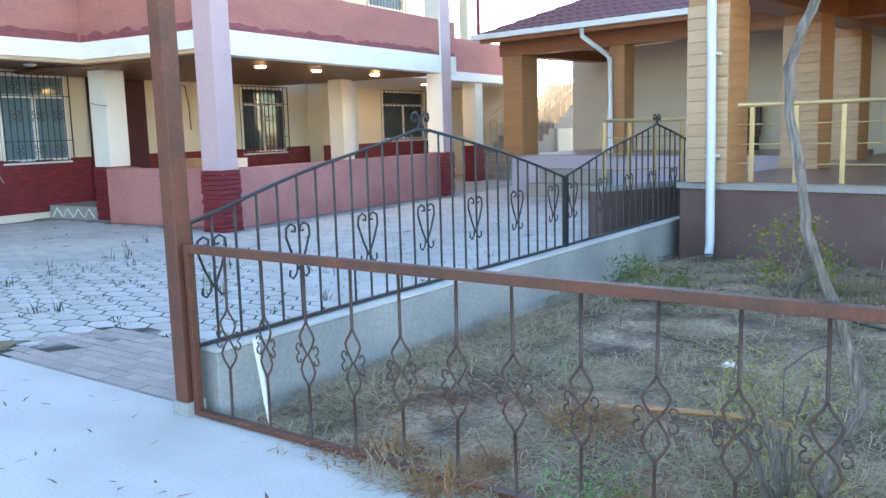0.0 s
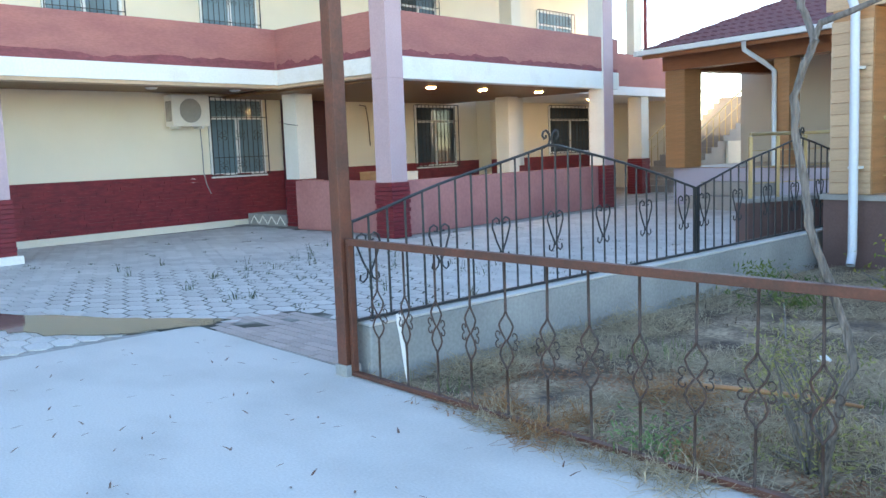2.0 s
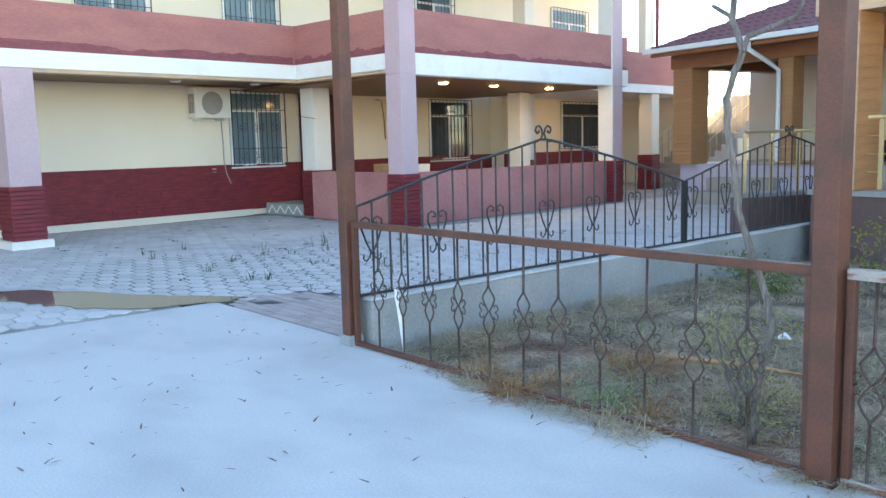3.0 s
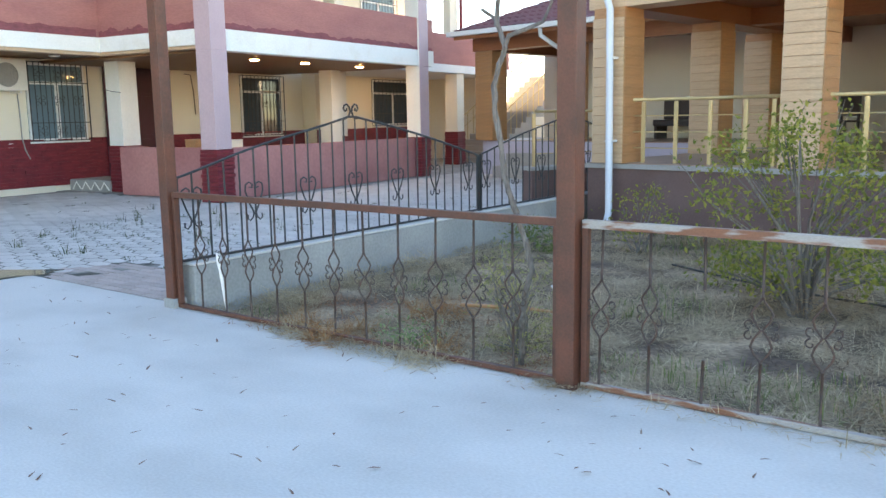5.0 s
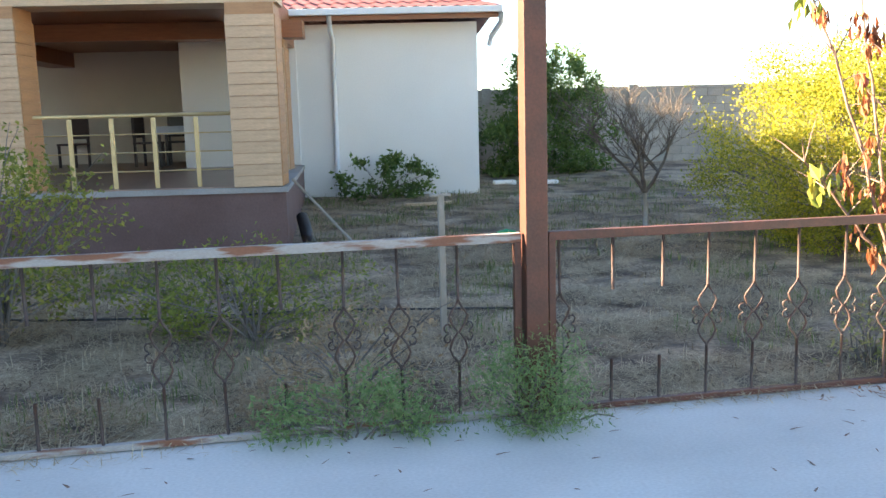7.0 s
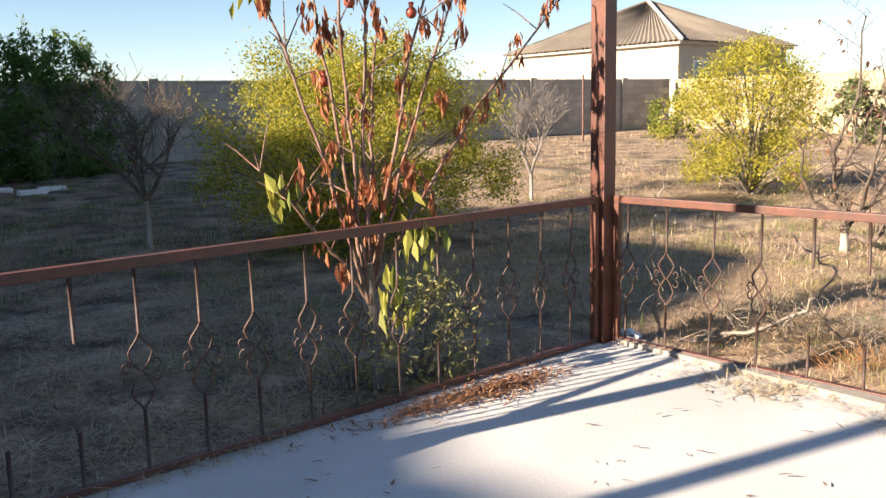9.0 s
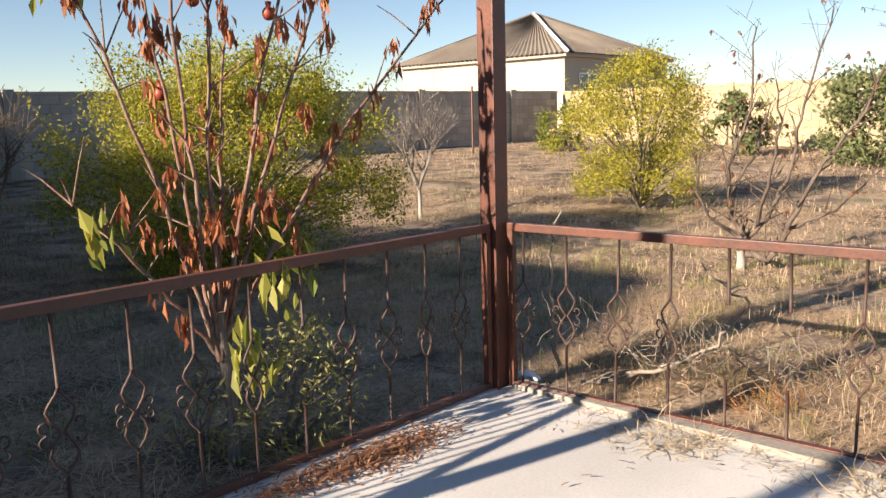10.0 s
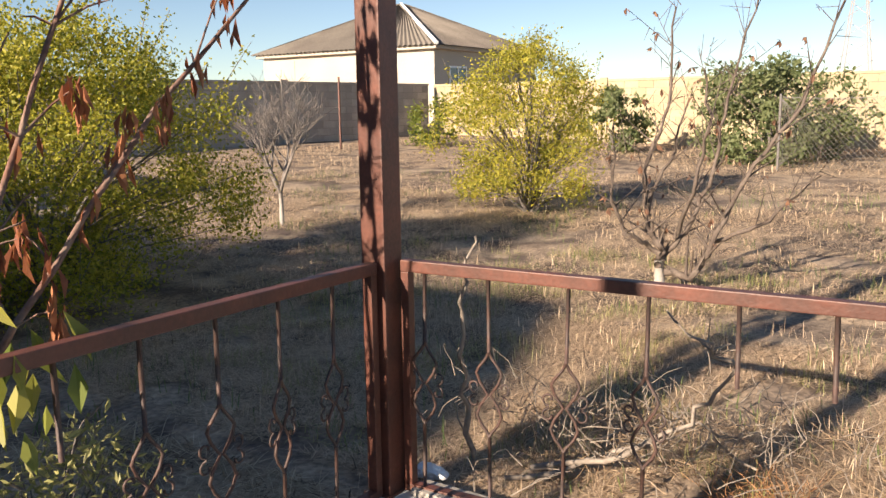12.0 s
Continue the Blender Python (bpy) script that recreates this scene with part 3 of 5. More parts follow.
# roof, out of view: heights and outlines set only by the shadow it casts
hpart("roof", M_ROOF, (-10.2, Y0 - 0.2, 6.6, 2.5, -0.3, 7.35), label="unseen maroon roof edge set high for its shadow")


def gable_roof(x0, x1, outline):
    bm = bmesh.new()
    ends = [[bm.verts.new((x, y, z)) for y, z in outline] for x in (x0, x1)]
    bm.faces.new(ends[0])
    bm.faces.new(ends[1][::-1])
    for k in range(len(outline)):
        q = (k + 1) % len(outline)
        bm.faces.new((ends[0][k], ends[1][k], ends[1][q], ends[0][q]))
    part("gable_roof", bm, M_ROOF, house, "unseen maroon roof block shaped to cast the house shadow")


# stepped profiles follow the wanted shadow edge on garden and slab
gable_roof(-10.2, 2.4, [(-0.3, 6.6), (-0.3, 7.35), (0.4, 7.5), (1.6, 8.15), (1.6, 6.6)])
gable_roof(2.41, 5.5, [(0.4, 6.6), (0.4, 7.25), (0.85, 7.7), (1.6, 8.3), (2.4, 8.35), (5.5, 8.35), (8.0, 9.0), (9.8, 9.4), (9.8, 6.6)])
gable_roof(-10.2, 2.4, [(1.61, 6.6), (1.61, 8.16), (5.5, 8.8), (8.0, 9.4), (Y1 + 0.2, 7.2), (Y1 + 0.2, 6.6)])


def grille_window(y0, y1, z0, z1, dark=False, off=0.0):
    """A white framed window behind a black scrolled grille, set in the house wall."""
    w = part("window", boxes((0.005, y0, z0, 0.02, y1, z1)), M_GLASS if dark else M_GLASS_PALE, house, "window with black scrolled iron grille")
    w.location.x = off
    b = 0.055
    mid = (y0 + y1) / 2
    part("frame", boxes((0.02, y0, z0, 0.05, y0 + b, z1), (0.02, y1 - b, z0, 0.05, y1, z1), (0.02, y0 + b, z0, 0.05, y1 - b, z0 + b), (0.02, y0 + b, z1 - b, 0.05, y1 - b, z1),
                        (0.02, mid - 0.04, z0 + b, 0.052, mid + 0.04, z1 - 0.42), (0.02, y0 + b, z1 - 0.45, 0.05, y1 - b, z1 - 0.39)), M_PVC, w, "white window frame")
    part("sill", boxes((0.02, y0 - 0.02, z0 - 0.04, 0.075, y1 + 0.02, z0 - 0.004)), M_PVC, w)
    g = part("grille", boxes((0.14, y0 - 0.02, z0, 0.155, y0, z1 + 0.02), (0.14, y1, z0, 0.155, y1 + 0.02, z1 + 0.02), (0.14, y0, z0, 0.155, y1, z0 + 0.018), (0.14, y0, z1, 0.155, y1, z1 + 0.018),
                             (0.14, y0, z0 + 0.38, 0.15, y1, z0 + 0.395), (0.14, y0, z1 - 0.42, 0.15, y1, z1 - 0.405), (0.06, y0 - 0.02, z1, 0.155, y0, z1 + 0.018), (0.06, y1, z1, 0.155, y1 + 0.02, z1 + 0.018), (0.06, y0 - 0.02, z0, 0.155, y0, z0 + 0.018), (0.06, y1, z0, 0.155, y1 + 0.02, z0 + 0.018)), M_IRON, w)
    n = 11
    for i in range(1, n):
        y = y0 + (y1 - y0) * i / n
        part("grille_bar", boxes((0.141, y - 0.006, z0, 0.153, y + 0.006, z1)), M_IRON, w)
    for zc in (z0 + 0.22, z0 + 0.85, z1 - 0.25):
        for i in range(3):
            yc = y0 + (y1 - y0) * (i + 0.5) / 3
            sc = bmesh.new()
            for s in (-1, 1):
                for d in (-1, 1):
                    tube_into(sc, [(0.147, yc + s * 0.09 + p[0] - s * 0.02, p[2]) for p in spiral(0, zc + d * 0.07, 0.065, 0.02, (0 if s < 0 else math.pi), 0.85 * s * d, 9)], 0.007, 4)
            part("scroll", sc, M_IRON, w)
    return w


for y0, y1, z0, z1, dark, off in ((1.62, 3.0, 1.08, 2.72, False, 0), (7.82, 9.42, 1.02, 2.64, True, 0), (13.2, 15.5, 1.2, 2.66, True, 0.5), (-1.6, -0.1, 3.9, 5.6, False, 0), (1.6, 3.0, 3.9, 5.6, False, 0), (7.4, 8.8, 3.95, 5.6, True, 0), (13.4, 15.3, 3.95, 5.6, False, 0), (-8, -6.5, 1.08, 2.72, False, 0)):
    grille_window(y0, y1, z0, z1, dark, off)

# air conditioner
ac = thing("air_conditioner", "cream outdoor air conditioner unit bracketed on the house wall", "air conditioner", HOUSE @ Matrix.Translation((0, 0.62, 2.12)))
part("casing", boxes((0.06, 0, 0, 0.36, 0.84, 0.62), bevel=0.015), M_COLWHITE, ac)
part("fan_opening", prism([(0.31 + 0.24 * math.cos(a * math.pi / 14), 0.31 + 0.24 * math.sin(a * math.pi / 14)) for a in range(28)], 0.0, 0.006), M_STEP, ac, "grey round fan opening").matrix_local = Matrix(((0, 0, 1, 0.361), (1, 0, 0, 0.09), (0, 1, 0, 0.0), (0, 0, 0, 1)))
gr = bmesh.new()
for r in (0.05, 0.08, 0.11, 0.14, 0.17, 0.20, 0.235):
    tube_into(gr, [(0.372, 0.40 + r * math.cos(a * math.pi / 10), 0.31 + r * math.sin(a * math.pi / 10)) for a in range(21)], 0.0035 if r < 0.23 else 0.008, 4)
part("fan_guard", gr, M_GREY, ac)
for i in range(5):
    part("side_slot", boxes((0.12 + 0.045 * i, -0.004, 0.1, 0.14 + 0.045 * i, 0.002, 0.5)), M_DARKROOM, ac)
for y in (0.12, 0.66):
    part("bracket", boxes((0.0, y, -0.05, 0.34, y + 0.05, 0.0)), M_COLWHITE, ac)
part("drain_hose", tube([(0.05, 0.78, 0.02), (0.05, 0.8, -0.5), (0.05, 0.8, -0.95), (0.07, 0.84, -1.2), (0.09, 0.92, -1.4)], 0.012, 6), M_GREY, ac, smooth=True)
thing("wall_socket", "small white outdoor socket on the red base", "socket", HOUSE, bm=boxes((0.036, 1.12, 0.98, 0.06, 1.21, 1.06), bevel=0.005), material=M_PVC)


thing("cable", "thin dark cable slung from the white column", "cable", HOUSE, bm=tube([(1.85, 2.09, 2.13), (1.852, 2.3, 2.08), (1.85, 2.525, 2.06), (1.3, 2.9, 1.98), (0.7, 3.3, 1.97), (0.04, 3.7, 2.02)], 0.007, 5), material=M_BLACK, smooth=True)


def ceiling_lamp(x, y, z, lit):
    l = thing("ceiling_lamp", "small round ceiling lamp, lit warm" if lit else "small round ceiling lamp, off", "lamp", HOUSE @ Matrix.Translation((x, y, z)), "veranda ceiling lamps")
    part("rim", prism([(0.11 * math.cos(a * math.pi / 10), 0.11 * math.sin(a * math.pi / 10)) for a in range(20)], -0.02, 0.0), M_PVC, l)
    part("diffuser", prism([(0.085 * math.cos(a * math.pi / 10), 0.085 * math.sin(a * math.pi / 10)) for a in range(20)], -0.034, -0.0205), M_LAMP if lit else M_LAMP_OFF, l)


# the lit one at (2.4, 12.6) is an added, unseen source warming the annex
for x, y, z, lit in ((4.2, 4.0, 2.7, True), (4.2, 5.6, 2.7, True), (4.2, 7.6, 2.7, True), (2.4, 12.6, 2.74, True), (1.1, -0.2, 2.8, False), (1.1, 1.6, 2.8, False)):
    ceiling_lamp(x, y, z, lit)

# ---- terrace pavilion ----
PAV = pose(0.28, 6.72, 0.0, 0, 0, -7.0)
pav = thing("pavilion", "raised timber-clad terrace pavilion with brown plinth", "pavilion", PAV)


def ppart(name, material, *items, bevel=0.0, label="", parent=None):
    return part(name, boxes(*items, bevel=bevel), material, parent or pav, label)


part("plinth", prism([(-0.02, 0.03), (6.03, 0.03), (5.6, 6.2), (5.6, 9.0), (-0.02, 9.0)], -0.25, 0.735), M_PLINTH, pav, "brown painted plinth")
part("floor_slab", prism([(-0.05, 0.0), (6.06, 0.0), (5.62, 6.2), (5.62, 9.0), (-0.05, 9.0)], 0.737, 0.80), M_GREY, pav, "grey cement floor edge")
ppart("terrace_floor", M_TILEFLOOR, (0.0, 0.06, 0.8, 5.6, 9.0, 0.812), label="brown floor tiles")
ppart("beam", M_SIDING, (-0.02, 0.02, 2.88, 6.04, 0.5, 3.45), label="pale timber-clad beam")
ppart("beam", M_WOODBEAM, (-0.02, 0.505, 2.88, 0.5, 9.0, 3.45), (5.1, 0.505, 2.88, 5.58, 9.0, 3.45))
ppart("soffit", M_WOODBEAM, (0.5, 0.505, 3.18, 5.1, 8.9, 3.24), (0.02, 4.0, 2.9, 5.9, 4.4, 3.17), label="varnished wooden terrace ceiling")
ppart("back_wall", M_CREAM2, (-6.3, 9.0, 0.0, 3.85, 9.2, 3.3), label="pale plaster back wall")
ppart("side_room_wall", M_WHITE, (3.55, 5.6, 0.8, 5.6, 5.8, 3.2), (3.55, 5.8, 0.8, 3.75, 9.0, 3.2), label="white plaster room wall")
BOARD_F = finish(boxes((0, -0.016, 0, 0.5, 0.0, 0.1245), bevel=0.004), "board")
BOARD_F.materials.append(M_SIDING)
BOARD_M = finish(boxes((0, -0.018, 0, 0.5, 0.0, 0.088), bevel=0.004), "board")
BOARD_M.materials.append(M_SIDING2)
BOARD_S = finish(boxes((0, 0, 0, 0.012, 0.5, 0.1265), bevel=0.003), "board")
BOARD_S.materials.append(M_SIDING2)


def clad_column(x, y, w, side, z0=0.81, z1=2.88, d=0.5):
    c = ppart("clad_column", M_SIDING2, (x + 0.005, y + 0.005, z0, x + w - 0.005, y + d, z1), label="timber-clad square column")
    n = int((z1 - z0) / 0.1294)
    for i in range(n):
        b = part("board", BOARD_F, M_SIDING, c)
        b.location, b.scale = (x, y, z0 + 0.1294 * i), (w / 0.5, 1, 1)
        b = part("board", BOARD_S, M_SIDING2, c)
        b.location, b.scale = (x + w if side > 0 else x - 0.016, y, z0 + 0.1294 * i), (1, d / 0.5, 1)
    return c


clad_column(0.07, 0.0, 0.48, 1)
clad_column(2.67, 0.0, 0.47, 1)
clad_column(5.45, 0.0, 0.55, 1)
clad_column(0.02, 2.9, 0.5, 1)
clad_column(-0.25, 5.5, 0.5, 1)
clad_column(5.1, 4.0, 0.5, 1)


def balustrade(x0, x1, y, posts, z=0.812, top=1.66, m=None):
    r = thing("balustrade", "gold painted steel balustrade with thin rails", "railing", m or PAV, "terrace balustrades")
    part("handrail", tube([(x0, y, top), (x1, y, top)], 0.024, 8), M_GOLD, r, smooth=True)
    for i in range(3):
        zz = z + 0.2 + (top - z - 0.2) * i / 3
        part("rail", tube([(x0, y, zz), (x1, y, zz)], 0.008, 6), M_GOLD, r)
    for px in posts:
        part("baluster", boxes((px - 0.026, y - 0.014, z, px + 0.026, y + 0.014, top - 0.03), bevel=0.004), M_GOLD, r)
    return r


balustrade(0.5, 2.67, 0.25, (0.72, 1.2, 1.68, 2.15, 2.5))
balustrade(3.14, 5.45, 0.25, (3.55, 4.03, 4.51, 5.0))
# side steps with their own balustrade
STEP = pose(-0.98, 7.3, 0, 0, 0, 66)
sp = thing("step_block", "brown painted side block of the terrace steps", "steps", STEP)
part("block", boxes((0.0, -0.02, -0.2, 1.9, 0.24, 0.62)), M_PLINTH, sp)
part("tread", boxes((-0.03, -0.05, 0.622, 1.9, 0.27, 0.68), bevel=0.006), M_GREY, sp)
balustrade(0.06, 1.5, 0.02, (0.06, 0.5, 0.95, 1.45), z=0.68, top=1.53, m=STEP)

dp = thing("downpipe", "pale blue plastic rain downpipe beside the terrace column", "pipe", PAV)
part("pipe", tube([(0.2, -0.02, 3.4), (0.3, -0.10, 3.1), (0.4, -0.12, 2.85), (0.42, -0.13, 1.5), (0.43, -0.13, 0.15), (0.45, -0.2, 0.02)], 0.05, 10), M_PIPE, dp, smooth=True)
for z in (1.1, 2.2):
    part("bracket", boxes((0.36, -0.14, z, 0.48, -0.02, z + 0.03)), M_GUTTER, dp)

# ---- main building behind the terrace ----
MAIN = pose(-6.7, 13.5, 0.0, 0, 0, -8.0)
main = thing("main_building", "low house with maroon tiled roof and timber porch", "house", MAIN)


def mpart(name, material, *items, bevel=0.0, label="", parent=None):
    return part(name, boxes(*items, bevel=bevel), material, parent or main, label)


mpart("porch_floor", M_LAV, (0.3, 0.5, -0.2, 7.2, 4.0, 0.84), label="lavender painted porch base")
mpart("porch_tiles", M_TILEFLOOR, (0.3, 0.5, 0.842, 7.2, 4.0, 0.86))
mpart("porch_step", M_STEP, (1.4, -0.4, -0.1, 3.0, 0.1, 0.28), (1.4, 0.1, -0.1, 3.0, 0.49, 0.56), label="grey stone porch steps")
mpart("porch_wall", M_CREAM2, (-0.45, 4.0, 0.0, 7.2, 4.2, 3.3), label="pale plaster porch wall")
mpart("beam", M_WOODBEAM, (0.2, 0.25, 3.05, 8.0, 0.6, 3.38), (0.2, 0.6, 3.05, 0.6, 4.2, 3.38))
mpart("soffit", M_WOODBEAM, (0.3, -0.1, 3.385, 8.0, 4.4, 3.42), label="varnished porch ceiling")


def porch_column(x, y, w):
    c = mpart("porch_column", M_SIDING2, (x + 0.005, y + 0.005, 0.86, x + w, y + w, 3.05), label="timber-clad porch column")
    for i in range(23):
        b = part("board", BOARD_M, M_SIDING2, c)
        b.location, b.scale = (x, y, 0.87 + 0.094 * i), (w / 0.5, 1, 1)


porch_column(0.25, 0.3, 0.55)
porch_column(3.05, 0.3, 0.35)


def tile_roof(nu, nv, corner, du, dv, up, taper0, taper1):
    """A pressed metal tile slope: waves across, a small drop at each course."""
    c, du, dv = Vector(corner), Vector(du), Vector(dv)
    n = du.cross(dv).normalized()
    bm = bmesh.new()
    rows = []
    for j in range(nv):
        for half in (0.0, 0.93):
            v = min((j + half) / nv, 1.0)
            a, b = taper0 * v, 1 - taper1 * v
            row = []
            for i in range(nu * 6 + 1):
                u = i / (nu * 6)
                wave = 0.5 + 0.5 * math.cos(2 * math.pi * i / 6)
                row.append(bm.verts.new(c + du * (a + (b - a) * u) + dv * v + n * (0.028 * wave + 0.022 * (1 - half))))
            rows.append(row)
    for r0, r1 in zip(rows, rows[1:]):
        for i in range(len(r0) - 1):
            bm.faces.new((r0[i], r0[i + 1], r1[i + 1], r1[i]))
    return bm


part("roof_slope", tile_roof(70, 16, (0.3, -0.55, 3.46), (16.65, 0.05, 0), (0, 4.6, 2.0), 0, 0.29, 0.29), M_ROOF, main, "maroon metal tile roof")
part("roof_slope", tile_roof(36, 16, (0.3, 8.6, 3.46), (0, -9.15, 0), (4.9, 0, 2.0), 0, 0.5, 0.5), M_ROOF, main)
part("roof_slope", tile_roof(36, 16, (16.95, -0.5, 3.46), (0, 9.1, 0), (-4.9, 0, 2.0), 0, 0.5, 0.5), M_ROOF, main)
part("roof_slope", tile_roof(70, 16, (16.95, 8.6, 3.46), (-16.65, 0, 0), (0, -4.6, 2.0), 0, 0.29, 0.29), M_ROOF, main)
for item in ((0.27, -0.66, 3.36, 5.8, -0.54, 3.47), (0.16, -0.66, 3.36, 0.26, 8.6, 3.47), (12.9, -0.66, 3.36, 17.0, -0.54, 3.47)):
    mpart("gutter", M_GUTTER, item, bevel=0.012, label="white metal gutter")
mpart("fascia", M_WOODBEAM, (0.3, -0.53, 3.28, 17.0, -0.49, 3.40), label="brown fascia board")
part("porch_downpipe", tube([(2.98, -0.6, 3.36), (2.98, -0.58, 3.2), (3.1, -0.1, 2.95), (3.12, 0.2, 2.8), (3.12, 0.22, 0.9)], 0.05, 8), M_GUTTER, main, "white rain downpipe", smooth=True)
# white gable room at the garden side
for item in ((12.2, 0.0, -0.2, 16.6, 0.25, 3.28), (16.35, 0.255, -0.2, 16.6, 8.2, 3.28), (12.2, 0.255, -0.2, 12.45, 8.0, 3.28), (0.3, 8.0, -0.2, 16.34, 8.2, 3.28)):
    mpart("garden_room_wall", M_WHITE, item, label="white plaster garden room wall")
part("room_downpipe", tube([(14.02, -0.6, 3.36), (14.02, -0.5, 3.15), (14.02, -0.06, 3.0), (14.02, -0.06, 0.3)], 0.045, 8), M_GUTTER, main, "white rain downpipe", smooth=True)
part("corner_elbow", tube([(16.98, -0.6, 3.36), (16.98, -0.55, 3.2), (16.85, -0.1, 3.0), (16.82, -0.04, 2.85)], 0.045, 8), M_GUTTER, main, "white gutter elbow", smooth=True)

# outside stairs
STAIR = pose(-9.65, 17.9, 0.0, 0, 0, 83)
stair = thing("outdoor_stairs", "grey stone outdoor stairs with gold railings", "stairs", STAIR)
for i in range(16):
    part("step", boxes((0.29 * i, -0.85, -0.1, 0.29 * i + 0.31, 0.85, 0.175 * (i + 1)), bevel=0.006), M_STEP, stair)
part("landing", boxes((4.66, -0.85, -0.1, 6.5, 0.85, 2.8)), M_SIDING2, stair)
part("side_wall", boxes((1.2, -0.94, -0.1, 6.5, -0.86, 0.7), (2.4, -0.94, 0.705, 6.5, -0.86, 1.4), (3.6, -0.94, 1.405, 6.5, -0.86, 2.1)), M_CREAM2, stair)
for y in (-0.8, 0.8):
    part("handrail", tube([(0.1, y, 1.05), (4.66, y, 3.75), (5.4, y, 3.75)], 0.026, 6), M_GOLD, stair)
    part("mid_rail", tube([(0.1, y, 0.68), (4.66, y, 3.38)], 0.012, 6), M_GOLD, stair)
    for i in range(0, 16, 1):
        part("baluster", tube([(0.29 * i + 0.14, y, 0.175 * (i + 1)), (0.29 * i + 0.14, y, 1.05 + 0.592 * (0.29 * i + 0.04))], 0.016, 6), M_GOLD, stair)

# ---- boundary walls ----


def block_wall(name, a, b, z0, top, material, label, bl=0.42, bh=0.2, pieces=300, joined=M_BLOCK):
    a, b = Vector(a), Vector(b)
    d = b - a
    length = d.length
    w = thing(name, label, "wall", pose(a.x, a.y, 0, 0, 0, math.degrees(math.atan2(d.y, d.x))), kind="structure",
              bm=boxes((0, 0.012, z0 - 0.3, length, 0.2, top - 0.02)), material=M_MORTAR)
    part("coping", boxes((0, -0.02, top - 0.02, length, 0.22, top + 0.05), bevel=0.008), joined, w)
    me = finish(boxes((0.006, 0, 0.006, bl - 0.006, 0.05, bh - 0.006), bevel=0.004), "block")
    me.materials.append(material)
    rest, count = [], 0
    rows = int((top - z0) / bh) + 1
    for i in range(int(length / bl)):
        for r in range(rows):
            z = top - 0.02 - bh * (r + 1)
            x = i * bl + (bl / 2 if r % 2 else 0)
            if x + bl > length:
                continue
            if count < pieces:
                ob = part("block", me, material, w)
                ob.location = (x, random.uniform(-0.004, 0.004), z)
                count += 1
            else:
                rest.append((x + 0.006, random.uniform(-0.004, 0.004), z + 0.006, x + bl - 0.006, 0.05, z + bh - 0.006))
    if rest:
        vs, fs = [], []
        for x0, y0, z0_, x1, y1, z1 in rest:
            k = len(vs)
            vs += [(x0, y0, z0_), (x1, y0, z0_), (x1, y0, z1), (x0, y0, z1), (x0, y1, z0_), (x1, y1, z0_), (x1, y1, z1), (x0, y1, z1)]
            fs += [(k, k + 1, k + 2, k + 3), (k + 3, k + 2, k + 6, k + 7), (k, k + 3, k + 7, k + 4), (k + 1, k + 5, k + 6, k + 2), (k, k + 4, k + 5, k + 1)]
        me2 = bpy.data.meshes.new("blocks")
        me2.from_pydata(vs, [], fs)
        ob = part("blocks", me2, material, w)
        ob["kind"] = "stuff"
    for x in np.arange(2.0, length, 3.6):
        part("pier", boxes((x, -0.06, z0 - 0.3, x + 0.22, 0.0, top + 0.09)), joined, w)
    return w


# neighbour's house
NB = pose(37.1, 17.4, 0.0, 0, 0, 0)
nb = thing("neighbour_house", "distant cream house with grey corrugated hip roof", "house", NB)
NW, ND = 8.6, 9.5
for item in ((0, 0, 0, NW, 0.3, 3.85), (0, 0.3, 0, 0.3, ND, 3.85), (NW - 0.3, 0.3, 0, NW, ND, 3.85), (0.3, ND - 0.3, 0, NW - 0.3, ND, 3.85)):
    part("wall", boxes(item), M_NEIGHBOUR, nb)
part("cornice", boxes((-0.25, -0.25, 3.852, NW + 0.25, ND + 0.25, 4.0), bevel=0.02), M_NEIGHBOUR, nb)
nw = part("window", boxes((1.1, -0.02, 2.45, 2.3, 0.0, 3.15)), M_GLASS, nb, "dark window with a pale frame")
part("frame", boxes((1.04, -0.05, 2.38, 2.36, -0.021, 2.448), (1.04, -0.05, 3.152, 2.36, -0.021, 3.22), (1.04, -0.05, 2.45, 1.098, -0.021, 3.15), (2.302, -0.05, 2.45, 2.36, -0.021, 3.15), (1.67, -0.05, 2.45, 1.73, -0.021, 3.15)), M_PVC, nw)


def corrugated(c, du, dv, n_waves):
    c, du, dv = Vector(c), Vector(du), Vector(dv)
    n = du.cross(dv).normalized()
    bm = bmesh.new()
    rows = []
    for j in range(3):
        v = j / 2
        rows.append([bm.verts.new(c + du * (0.5 + (i / (n_waves * 4) - 0.5) * (1 - v * 0.96)) + dv * v + n * 0.03 * math.cos(math.pi * i / 2)) for i in range(n_waves * 4 + 1)])
    for r0, r1 in zip(rows, rows[1:]):
        for i in range(len(r0) - 1):
            bm.faces.new((r0[i], r0[i + 1], r1[i + 1], r1[i]))
    return bm


RX, RY = NW + 0.8, ND + 0.8
for c, du, dv in (((-0.4, -0.4, 4.0), (RX, 0, 0), (0, RY / 2, 2.3)), ((-0.4, ND + 0.4, 4.0), (0, -RY, 0), (RX / 2, 0, 2.3)), ((NW + 0.4, -0.4, 4.0), (0, RY, 0), (-RX / 2, 0, 2.3)), ((NW + 0.4, ND + 0.4, 4.0), (-RX, 0, 0), (0, -RY / 2, 2.3))):
    part("roof_slope", corrugated(c, du, dv, 40), M_ROOF2, nb)
part("roof_ridge", tube([(-0.4, -0.4, 4.05), (NW / 2, ND / 2, 6.33)], 0.08, 6), M_BAND, nb, "pale ridge capping")

